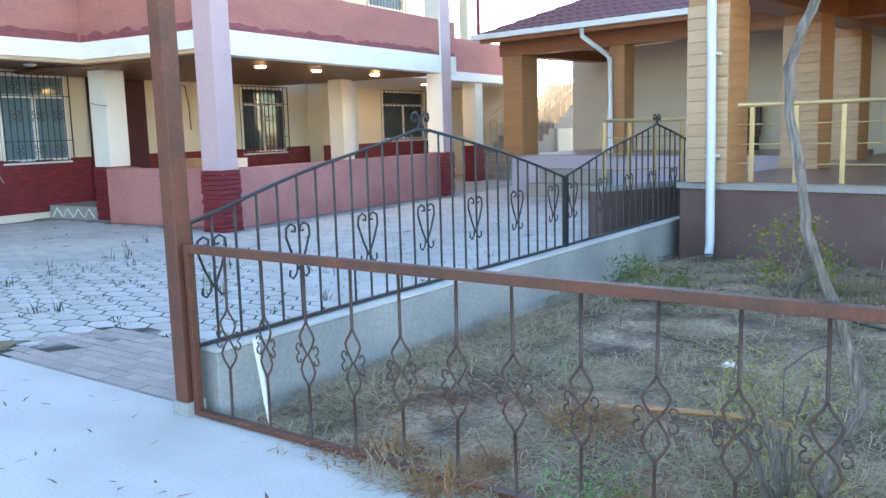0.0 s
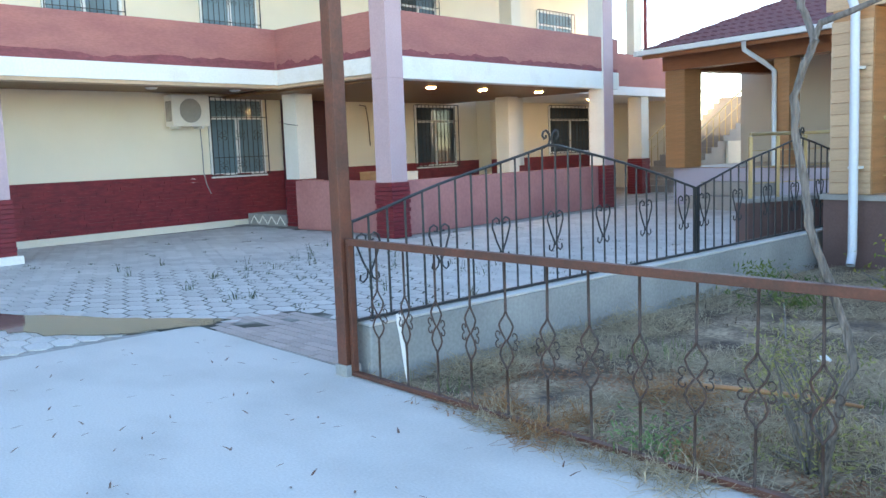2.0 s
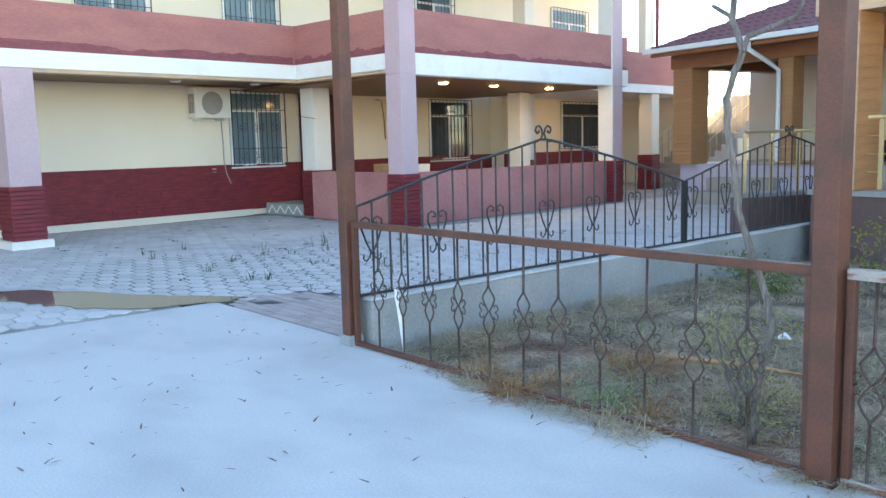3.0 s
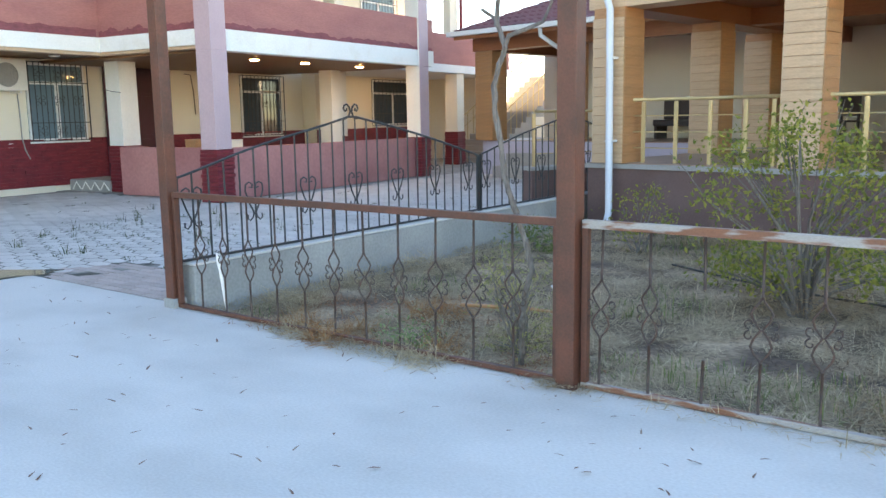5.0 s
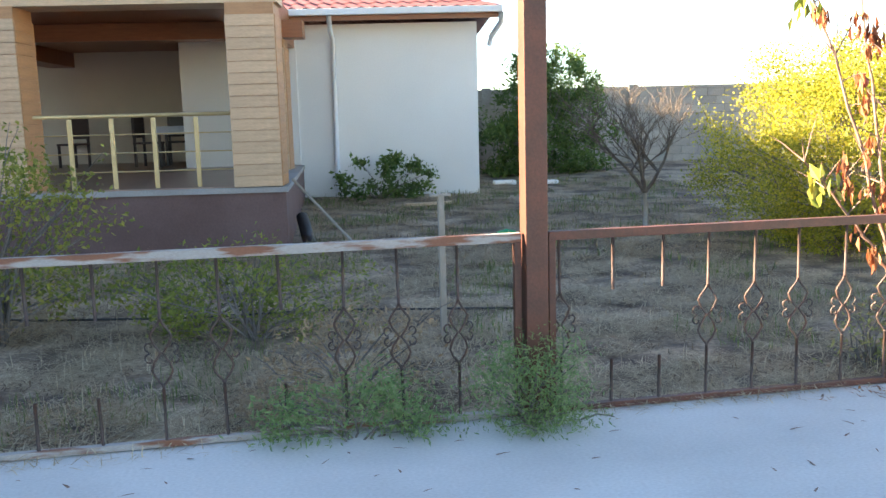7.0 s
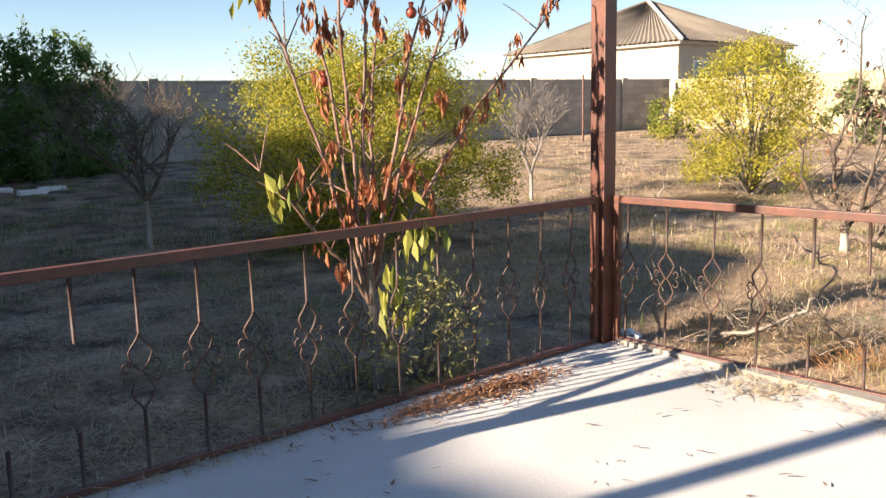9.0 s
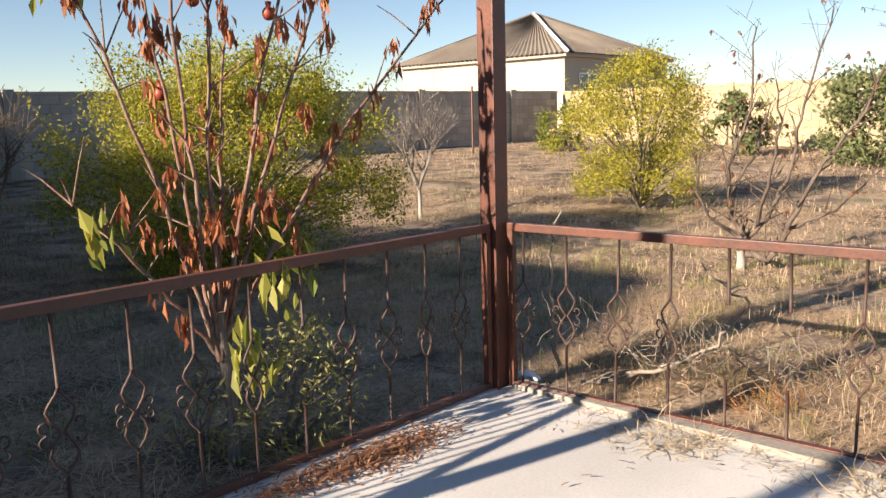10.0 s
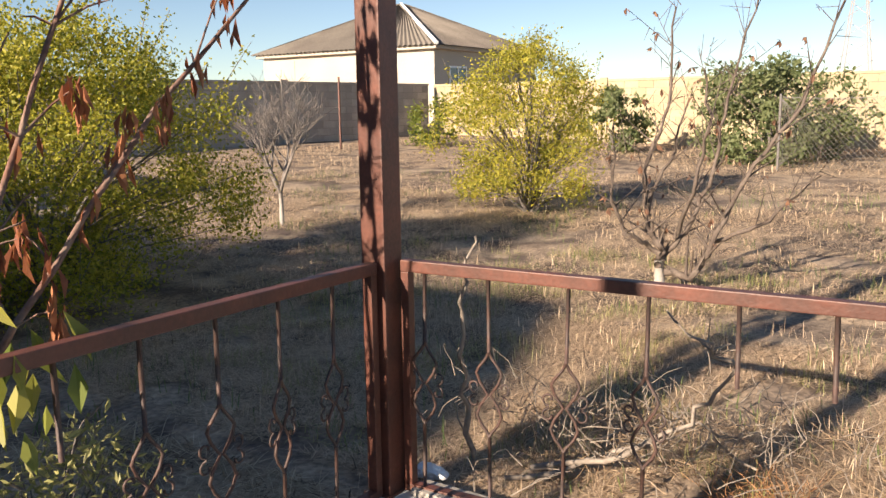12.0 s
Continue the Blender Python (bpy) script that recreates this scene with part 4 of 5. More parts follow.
# ---- plants ----


def branch_tree(name, label, at, seed, bark, height, spread, stems=1, levels=3, r0=0.05, kids=4, lime=None, lean=0.15, leaf=None, start=0.35, droop=0.0, fork=0.0, wiggle=0.16):
    rnd = random.Random(seed)
    t = thing(name, label, "tree", Matrix.Translation(at))
    bm = bmesh.new()
    tips = []

    def grow(p, d, length, r, lev):
        n = 5
        pts, rad = [p.copy()], [r]
        for i in range(n):
            d = (d + Vector((rnd.uniform(-1, 1), rnd.uniform(-1, 1), rnd.uniform(-0.5, 0.7) - droop)) * wiggle).normalized()
            p = p + d * length / n
            pts.append(p.copy())
            rad.append(max(r * (1 - 0.6 * (i + 1) / n), 0.0025))
            if lev >= levels - 1:
                tips.append((p.copy(), d.copy()))
        tube_into(bm, pts, rad, 6 if lev == 0 else 4, cap=False)
        if lev < levels:
            for k in range(kids):
                i = rnd.randint(2, n)
                ang = rnd.uniform(0, 2 * math.pi)
                side = Vector((math.cos(ang), math.sin(ang), 0.0))
                nd = (d * 0.75 + side * spread + Vector((0, 0, 0.25))).normalized()
                grow(pts[i], nd, length * rnd.uniform(0.5, 0.8), rad[i] * 0.7, lev + 1)
    for s in range(stems):
        a = 2 * math.pi * s / max(stems, 1) + rnd.uniform(-0.4, 0.4)
        d0 = Vector((math.cos(a) * lean, math.sin(a) * lean, 1)).normalized()
        grow(Vector((0, 0, fork - 0.05)), d0, height * start, r0, 0)
    if fork:
        part("trunk", tube([(0, 0, -0.08), (0.02, 0.01, fork * 0.5), (0, 0, fork)], [r0 * 1.25, r0 * 1.05, r0], 8), M_LIME if lime else bark, t, "whitewashed trunk" if lime else "", smooth=True)
    part("branching", bm, bark, t, smooth=True)
    if lime and not fork:
        part("whitewash", tube([(0, 0, -0.03), (0, 0, lime)], [r0 * 1.12, r0 * 1.05], 8), M_LIME, t, "whitewashed lower trunk")
    return t, tips, rnd


def leaf_mesh(name, centres, size, rnd, long=2.0, hang=0.0, fold=0.25):
    """Many small folded leaves, each of two triangles pairs about its midrib."""
    vs, fs = [], []
    for c in centres:
        d = Vector((rnd.gauss(0, 1), rnd.gauss(0, 1), rnd.gauss(0, 1) - hang * 3)).normalized()
        s = d.cross(Vector((rnd.gauss(0, 1), rnd.gauss(0, 1), rnd.gauss(0, 1)))).normalized()
        n = d.cross(s)
        L = size * rnd.uniform(0.6, 1.3)
        W = L / long
        k = len(vs)
        c = Vector(c)
        for q in (c, c + d * L * 0.5 + s * W * 0.5 + n * W * fold, c + d * L, c + d * L * 0.5 - s * W * 0.5 + n * W * fold):
            vs.append(tuple(q))
        fs += [(k, k + 1, k + 2), (k, k + 2, k + 3)]
    me = bpy.data.meshes.new(name)
    me.from_pydata(vs, [], fs)
    return me


def bush(name, label, at, seed, rx, ry, h, count, leaf_m, size, stems=9, low=0.15, bark=None, clumps=60, long=1.8):
    """A shrub: many stems from the foot and a ragged crown of leaves in clumps with gaps."""
    rnd = random.Random(seed)
    t = thing(name, label, "shrub", Matrix.Translation(at))
    bm = bmesh.new()
    cl = []
    for i in range(clumps):
        a = rnd.uniform(0, 2 * math.pi)
        rr = math.sqrt(rnd.uniform(0.03, 1.0))
        z = rnd.uniform(low, 1.0)
        prof = math.sin(math.pi * min(1, 0.18 + 0.75 * (z - low) / (1 - low))) ** 0.6
        rr *= 0.72 + 0.55 * (0.5 + 0.5 * noise.noise(Vector((math.cos(a) * 1.8 + seed, math.sin(a) * 1.8, z * 2.5))))
        cl.append(Vector((rx * rr * prof * math.cos(a), ry * rr * prof * math.sin(a), h * z * (1.0 - 0.18 * rr * rnd.random()))))
    for i in range(stems):
        tgt = cl[i % len(cl)]
        mid = Vector((tgt.x * 0.35 + rnd.uniform(-.05, .05), tgt.y * 0.35 + rnd.uniform(-.05, .05), tgt.z * 0.55))
        tube_into(bm, [(rnd.uniform(-.06, .06), rnd.uniform(-.06, .06), -0.05), mid, tgt], [0.004 + 0.009 * min(h, 2), 0.003 + 0.006 * min(h, 2), 0.003], 5, cap=False)
    for c in cl:
        m = Vector((c.x * 0.5, c.y * 0.5, c.z * 0.7))
        tube_into(bm, [m, c], [0.002 + 0.003 * min(h, 2), 0.002], 3, cap=False)
    shoots = []
    for i in range(int(clumps * 0.18)):
        c = cl[int(rnd.random() * len(cl))]
        e = c + Vector((c.x * 0.25 + rnd.gauss(0, 0.08), c.y * 0.25 + rnd.gauss(0, 0.08), h * rnd.uniform(0.1, 0.24)))
        tube_into(bm, [c, c.lerp(e, 0.5) + Vector((0, 0, 0.02)), e], [0.005, 0.004, 0.002], 3, cap=False)
        shoots += [c.lerp(e, rnd.random()) + Vector((rnd.gauss(0, 0.025), rnd.gauss(0, 0.025), rnd.gauss(0, 0.025))) for j in range(max(6, count // clumps // 5))]
    part("branching", bm, bark or M_BARK, t, smooth=True)
    pts = shoots
    for i in range(count):
        c = cl[int(rnd.random() * len(cl))]
        s = 0.055 + 0.045 * min(rx, ry)
        q = c + Vector((rnd.gauss(0, s), rnd.gauss(0, s), rnd.gauss(0, s * 0.85)))
        q.z = max(q.z, 0.03)
        pts.append(q)
    part("crown", leaf_mesh("crown", pts, size, rnd, long), leaf_m, t)
    return t, rnd


gz = ground_height
bush("large_shrub", "large yellow-green pomegranate shrub in the garden", (12.6, 4.6, gz(12.6, 4.6)), 3, 1.75, 1.55, 2.3, 68000, M_LEAF_Y, 0.037, 26, 0.05, clumps=230)
bush("large_shrub", "sunlit yellow shrub on dry grass", (18.8, 3.4, gz(18.8, 3.4)), 5, 1.25, 1.15, 2.25, 24000, M_LEAF_SUN, 0.043, 26, 0.14, clumps=130)
bush("shrub", "sparse green shrub before the terrace plinth", (4.15, 2.6, -0.05), 7, 0.9, 0.7, 1.5, 3700, M_LEAF_B, 0.048, 22, 0.16, clumps=80)
bush("green_tree", "dense dark green tree beside the white wall", (12.0, 14.4, gz(12.0, 14.4)), 9, 1.8, 1.4, 2.7, 14000, M_LEAF_G, 0.13, 10, 0.02, clumps=110, long=3.2)
bush("weed_bush", "low green weeds against the white wall", (7.9, 10.9, gz(7.9, 10.9)), 11, 0.9, 0.35, 0.75, 1500, M_LEAF_G, 0.09, 8, 0.05, clumps=25)
bush("far_shrub", "distant green shrub before the wall", (27.0, 10.6, gz(27.0, 10.6)), 13, 0.7, 0.7, 1.3, 1200, M_LEAF_M, 0.11, 8, 0.05, clumps=20)
bush("fig_tree", "green fig tree before the yellow wall", (28.2, 6.1, gz(28.2, 6.1)), 15, 0.85, 0.85, 1.55, 1700, M_FIG, 0.14, 8, 0.05, clumps=24)
bush("fig_tree", "broad green fig tree before the yellow wall", (27.6, 2.3, gz(27.6, 2.3)), 17, 2.1, 1.8, 2.1, 8500, M_FIG, 0.12, 12, 0.03, clumps=130)
bush("fig_tree", "broad green fig tree before the yellow wall", (28.2, -2.2, gz(28.2, -2.2)), 18, 2.0, 1.8, 2.0, 6000, M_FIG, 0.12, 10, 0.03, clumps=100)

# bare and dying trees
branch_tree("bare_tree", "bare grey fruit tree with pale trunk", (10.65, 5.9, gz(10.65, 5.9)), 21, M_BARK_BROWN, 2.3, 0.8, 4, 3, 0.026, 5, lime=0.6, start=0.33, fork=0.6, lean=0.75, wiggle=0.22)
branch_tree("bare_tree", "small bare tree with whitewashed leaning trunk", (16.3, 5.5, gz(16.3, 5.5)), 23, M_BARK, 2.2, 0.6, 4, 3, 0.026, 5, lime=0.45, start=0.33, fork=0.45, lean=0.5)
# orchard tree with a low fork, seen side-on along its spread
ft = thing("fruit_tree", "nearly bare fruit tree with whitewashed foot", "tree", pose(15.3, 0.36, gz(15.3, 0.36), 0, 0, -67.5))
rnd = random.Random(27)
part("trunk", tube([(0, 0, -0.08), (0.01, 0, 0.08), (0.0, 0.01, 0.24)], [0.05, 0.042, 0.036], 9), M_LIME, ft, "whitewashed trunk", smooth=True)
withered = []


def orchard_limb(points, r):
    lb = bmesh.new()
    line = []
    for a, b in zip(points, points[1:]):
        for u in (0.0, 0.2, 0.4, 0.6, 0.8):
            line.append(Vector(a).lerp(Vector(b), u) + Vector((rnd.gauss(0, 0.012), rnd.gauss(0, 0.03), rnd.gauss(0, 0.01))))
    line.append(Vector(points[-1]))
    n = len(line)
    rad = [r * (0.9 - 0.78 * i / n) + 0.0025 for i in range(n)]
    tube_into(lb, line, rad, 7)
    for i in range(4, n, 1):
        for fork in range(2 if rnd.random() < 0.6 else 1):
            d = Vector((rnd.gauss(0, 0.7), rnd.gauss(0, 0.8), rnd.uniform(0.25, 1.1))).normalized() * rnd.uniform(0.1, 0.42)
            k = Vector((rnd.gauss(0, 0.02), rnd.gauss(0, 0.02), 0.03))
            tube_into(lb, [line[i], line[i] + d * 0.5 + k, line[i] + d + k * 2], [rad[i] * 0.45, rad[i] * 0.32, 0.0015], 4)
            for q in (0.5, 0.8):
                e = d.cross(Vector((rnd.gauss(0, 1), rnd.gauss(0, 1), rnd.gauss(0, 1)))) * 0.6
                tube_into(lb, [line[i] + d * q + k, line[i] + d * q + k + e * 0.6 + Vector((0, 0, 0.04))], [0.0035, 0.0015], 3)
            if rnd.random() < 0.35:
                withered.extend([line[i] + d + k * 2] * 3)
    part("limb", lb, M_BARK_BROWN, ft, smooth=True)


for pts, r in ((((0, 0, 0.2), (0.02, 0, 0.34), (-0.1, 0.05, 0.5), (-0.12, 0.1, 0.95), (0.05, 0.1, 1.45), (0.08, 0.1, 2.2)), 0.03),
               (((0, 0, 0.15), (0.26, -0.05, 0.12), (0.38, -0.1, 0.36), (0.6, -0.1, 0.9), (0.97, -0.15, 1.45), (1.3, -0.2, 2.4)), 0.034),
               (((0.01, 0, 0.24), (0.2, 0.15, 0.45), (0.42, 0.2, 0.9), (0.5, 0.25, 1.5), (0.72, 0.3, 2.35)), 0.026),
               (((0.4, -0.1, 0.4), (0.75, -0.3, 0.6), (1.08, -0.4, 0.95)), 0.018),
               (((0.0, 0, 0.3), (-0.25, -0.15, 0.48), (-0.38, -0.25, 0.75), (-0.36, -0.3, 1.1)), 0.02),
               (((0.1, 0.1, 0.4), (0.22, -0.3, 0.8), (0.3, -0.5, 1.3), (0.25, -0.5, 1.7)), 0.02),
               (((-0.11, 0.08, 0.7), (0.08, 0.25, 1.0), (0.22, 0.4, 1.5)), 0.018)):
    orchard_limb(pts, r)
part("dead_leaves", leaf_mesh("dead_leaves", withered, 0.06, rnd, 2.2, 0.8), M_WITHERED, ft, "few brown withered leaves")

sap = thing("sapling", "dying sapling with hanging orange leaves at the fence", "tree", Matrix.Translation((9.82, 0.36, -0.05)))
rnd = random.Random(31)
part("trunk", tube([(0, 0, 0), (0.01, 0, 0.25), (0.0, 0.02, 0.5), (-0.02, 0.02, 0.72)], [0.034, 0.03, 0.026, 0.024], 8), M_BARK, sap, "greyish trunk", smooth=True)
dead, fresh = [], []
for k, (tx, ty, tz, mx) in enumerate(((-0.45, 0.25, 2.3, -0.16), (-0.18, -0.05, 2.45, -0.12), (0.12, 0.15, 2.55, 0.02), (0.42, -0.05, 2.5, 0.14), (0.8, 0.2, 2.45, 0.3), (1.45, 0.05, 2.3, 0.45), (-0.1, 0.35, 2.3, -0.05), (-0.5, 0.1, 1.25, -0.2), (0.25, 0.3, 2.0, 0.1))):
    sb = bmesh.new()
    a, c = Vector((-0.02, 0.02, 0.5)), Vector((tx * 1.15, ty, tz))
    pts = []
    for i in range(13):
        u = i / 12
        p = a.lerp(c, u)
        p.x += (mx - tx * 0.5) * 4 * u * (1 - u) * 0.5 + rnd.uniform(-0.012, 0.012)
        p.y += rnd.uniform(-0.012, 0.012)
        pts.append(p)
    tube_into(sb, pts, [0.0115 * (1 - 0.7 * i / 12) + 0.002 for i in range(13)], 5)
    for j in range(15):
        i = rnd.randint(3, 12)
        d = Vector((rnd.uniform(-1, 1), rnd.uniform(-1, 1), rnd.uniform(0.2, 1))).normalized() * rnd.uniform(0.06, 0.3)
        tube_into(sb, [pts[i], pts[i] + d * 0.6 + Vector((0, 0, 0.01)), pts[i] + d], [0.0045, 0.0035, 0.002], 4)
        q = pts[i] + d
        if rnd.random() < 0.46:
            dead += [q + Vector((rnd.gauss(0, 0.014), rnd.gauss(0, 0.014), rnd.gauss(0, 0.03))) for m in range(rnd.randint(8, 18))]
    part("stem", sb, M_BARK_RED, sap, smooth=True)
    for i in range(3, 12):
        if rnd.random() < 0.3:
            dead += [pts[i] + Vector((rnd.gauss(0, 0.02), rnd.gauss(0, 0.02), rnd.gauss(0, 0.04))) for m in range(6)]
for cx, cy, cz, n in ((0.12, -0.28, 0.92, 17), (-0.08, -0.25, 0.7, 15), (-0.5, 0.08, 1.18, 14), (-0.5, 0.25, 2.2, 10), (0.05, -0.2, 0.55, 8)):
    fresh += [(cx + rnd.gauss(0, 0.06), cy + rnd.gauss(0, 0.04), cz + rnd.gauss(0, 0.07)) for i in range(n)]
part("dead_leaves", leaf_mesh("dead_leaves", dead, 0.085, rnd, 5.0, 2.2, 0.9), M_LEAF_DEAD, sap, "hanging shrivelled orange leaves")
part("green_leaves", leaf_mesh("green_leaves", fresh, 0.125, rnd, 2.6, 1.1), M_LEAF_YG, sap, "few yellow-green leaves")
for fx, fy, fz in ((0.25, 0.5, 2.15), (0.62, 0.4, 2.1), (0.02, 0.45, 1.7)):
    fb = bmesh.new()
    bmesh.ops.create_uvsphere(fb, u_segments=10, v_segments=8, radius=0.035, matrix=Matrix.Translation((fx, fy, fz)))
    tube_into(fb, [(fx, fy, fz + 0.03), (fx, fy, fz + 0.06)], [0.012, 0.018], 6)
    part("fruit", fb, M_FRUIT, sap, "dried pomegranate", smooth=True)

# climbing vine trunk beside the fence
vine = thing("vine", "bare twisted grey vine trunk rising past the fence", "vine", Matrix.Translation((3.085, 0.08, 0)))
pts = [(0.0, 0.22, -0.06), (0.06, 0.12, 0.2), (0.15, 0.02, 0.48), (0.20, 0.0, 0.6), (0.17, 0.0, 0.74), (0.10, 0.0, 0.93), (0.03, 0.0, 1.1), (0.0, 0.0, 1.29), (-0.04, 0.0, 1.5), (-0.05, 0.0, 1.65), (-0.01, 0.0, 1.77), (0.03, 0.0, 1.86)]
sub = []
for a, b in zip(pts, pts[1:]):
    for u in (0.0, 0.25, 0.5, 0.75):
        sub.append(Vector(a).lerp(Vector(b), u) + Vector((random.uniform(-0.004, 0.004), random.uniform(-0.004, 0.004), 0)))
sub.append(Vector(pts[-1]))
for k in range(4):
    line = [p + Vector((math.cos(i * 0.33 + k * 1.57), math.sin(i * 0.33 + k * 1.57), 0)) * (0.0085 + random.uniform(-0.002, 0.002)) for i, p in enumerate(sub)]
    part("strand", tube(line, [0.0105 - 0.002 * i / len(sub) + random.uniform(-0.0015, 0.0015) for i in range(len(sub))], 6), M_BARK, vine, smooth=True)
for br in (((0.03, 0.0, 1.85), (-0.01, 0.0, 1.96), (-0.04, 0.0, 2.02), (-0.14, 0.02, 2.08)), ((0.02, 0.0, 1.85), (0.05, 0.0, 1.92), (0.17, 0.0, 1.95), (0.27, 0.0, 1.98), (0.31, 0.02, 2.08), (0.34, 0.03, 2.5)), ((-0.03, 0.0, 1.98), (-0.02, 0.0, 2.1), (0.03, 0.01, 2.5), (0.0, 0.0, 2.9)) ):
    part("branch", tube(br, [0.015, 0.014, 0.012, 0.01, 0.008, 0.006][:len(br)], 6), M_BARK, vine, smooth=True)

# stake with crossbar, dead wood, hose
stake = thing("stake", "grey wooden stake standing in the garden", "stake", Matrix.Translation((7.36, 1.85, 0)))
part("post", boxes((-0.022, -0.022, -0.1, 0.022, 0.022, 0.97), bevel=0.004), M_TIMBER, stake)
part("cap", boxes((-0.08, -0.03, 0.97, 0.07, 0.03, 0.985), bevel=0.003), M_TIMBER, stake)
thing("plastic_cup", "green plastic scrap caught beside the stake", "litter", Matrix.Translation((9.0, 6.4, gz(9.0, 6.4))), bm=tube([(-0.12, 0, 0.03), (0.0, 0, 0.05), (0.12, 0, 0.04)], [0.04, 0.05, 0.03], 8), material=M_GREENP, smooth=True)
thing("stick", "dry brown stick lying on straw", "stick", bm=tube([(1.95, 1.25, 0.02), (2.2, 1.35, 0.015), (2.5, 1.42, 0.02), (2.8, 1.45, 0.015)], [0.014, 0.018, 0.016, 0.01], 7), material=M_SIDING2, smooth=True)
thing("hose", "thin black irrigation hose on the soil", "hose", bm=tube([(2.6, 4.0, -0.02), (3.4, 3.5, -0.01), (4.3, 3.1, 0.0), (5.4, 2.9, -0.01), (6.6, 2.9, -0.02), (8.2, 2.5, -0.02)], 0.011, 6), material=M_BLACK, smooth=True)


def crooked(pts, r, seed):
    """A knotty bent branch through the given points, with short side twigs."""
    rng = random.Random(seed)
    cb = bmesh.new()
    line = []
    for a, b in zip(pts, pts[1:]):
        for u in (0.0, 0.25, 0.5, 0.75):
            p = Vector(a).lerp(Vector(b), u)
            line.append(p + Vector((rng.gauss(0, 0.014), rng.gauss(0, 0.018), rng.gauss(0, 0.012))))
    line.append(Vector(pts[-1]))
    n = len(line)
    tube_into(cb, line, [r * (1 - 0.65 * j / n) * rng.uniform(0.85, 1.2) for j in range(n)], 7)
    for j in range(7):
        i = rng.randint(2, n - 2)
        d = Vector((rng.gauss(0, 1), rng.gauss(0, 1), rng.gauss(0.4, 0.7))).normalized() * rng.uniform(0.05, 0.16)
        k = Vector((rng.gauss(0, 0.015), rng.gauss(0, 0.015), rng.gauss(0, 0.015)))
        tube_into(cb, [line[i], line[i] + d * 0.5 + k, line[i] + d], [r * 0.4, r * 0.3, r * 0.15], 5)
    return cb


for i, pts in enumerate((((11.76, -0.1, 0.0), (11.72, -0.09, 0.28), (11.63, -0.13, 0.52), (11.6, -0.14, 0.82), (11.68, -0.16, 0.99)),
                         ((11.8, -0.35, 0.02), (11.95, -0.7, 0.1), (12.1, -0.95, 0.3), (12.05, -1.1, 0.5), (11.95, -1.0, 0.62), (12.1, -0.8, 0.68)),
                         ((11.7, -0.3, 0.02), (11.9, -0.55, 0.05), (12.05, -0.75, 0.13), (12.15, -0.95, 0.22), (12.2, -1.15, 0.05)))):
    thing("dead_branch", "bleached crooked dead branch leaning on the fence", "branch", group="dead branches", bm=crooked(pts, 0.013 if i == 0 else 0.012, 90 + i), material=M_DEADWOOD, smooth=True)
thing("white_strip", "torn white plastic strip hanging on the fence", "litter", bm=tube([(0.60, 0.06, 0.02), (0.585, 0.058, 0.12), (0.568, 0.055, 0.25), (0.556, 0.052, 0.35), (0.545, 0.048, 0.42), (0.55, 0.045, 0.48)], [0.006, 0.011, 0.013, 0.014, 0.016, 0.02], 6), material=M_PVC)
thing("plastic_bag", "small crumpled white paper on the soil", "litter", bm=tube([(2.15, 2.35, -0.01), (2.19, 2.37, 0.015), (2.24, 2.35, 0.0)], [0.014, 0.024, 0.01], 6), material=M_PVC)
bag = bmesh.new()
bmesh.ops.create_icosphere(bag, subdivisions=3, radius=0.07)
for v in bag.verts:
    v.co = v.co * (1 + 0.55 * noise.noise(v.co * 14) + 0.25 * noise.noise(v.co * 31))
    v.co.z = max(v.co.z * 0.5, -0.02)
    v.co.x *= 0.75
thing("crumpled_bag", "crumpled bluish white plastic bag at the post foot", "litter", Matrix.Translation((11.55, -0.02, 0.02)), bm=bag, material=M_PVC)
pole = thing("leaning_pole", "thin wooden pole leaning on the terrace plinth", "pole", bm=tube([(6.35, 6.6, 0.85), (7.1, 5.9, 0.02)], 0.02, 6), material=M_TIMBER)
thing("drain_pipe", "short black drain pipe at the plinth", "pipe", bm=tube([(6.45, 6.9, 0.35), (6.5, 6.6, 0.12), (6.55, 6.4, 0.02)], 0.08, 10), material=M_BLACK, smooth=True)
for x, y in ((10.6, 12.6), (11.4, 12.3), (11.0, 12.0)):
    thing("rubble", "pale broken plaster lump on the ground", "rubble", Matrix.Translation((x, y, gz(x, y))), "rubble", bm=boxes((-0.25, -0.1, -0.05, 0.2, 0.12, 0.08), bevel=0.03), material=M_WHITE)
thing("plank", "sunlit loose plank on the ground", "plank", pose(8.6, 9.8, gz(8.6, 9.8), 0, 0, 10), bm=boxes((-0.45, -0.06, 0.0, 0.35, 0.06, 0.05), bevel=0.008), material=M_SIDING)

# terrace furniture
tbl = thing("table", "table with pale cloth on the terrace", "table", PAV @ Matrix.Translation((3.2, 6.6, 0.812)))
part("tabletop", boxes((-0.35, -0.3, 0.72, 0.35, 0.3, 0.75), bevel=0.006), M_DARKROOM, tbl)
part("cloth", boxes((-0.37, -0.32, 0.60, 0.37, -0.315, 0.756), (-0.37, -0.32, 0.752, 0.37, 0.32, 0.757)), M_CLOTH, tbl)
for x in (-0.3, 0.3):
    for y in (-0.25, 0.25):
        part("leg", boxes((x - 0.025, y - 0.025, 0, x + 0.025, y + 0.025, 0.72)), M_DARKROOM, tbl)


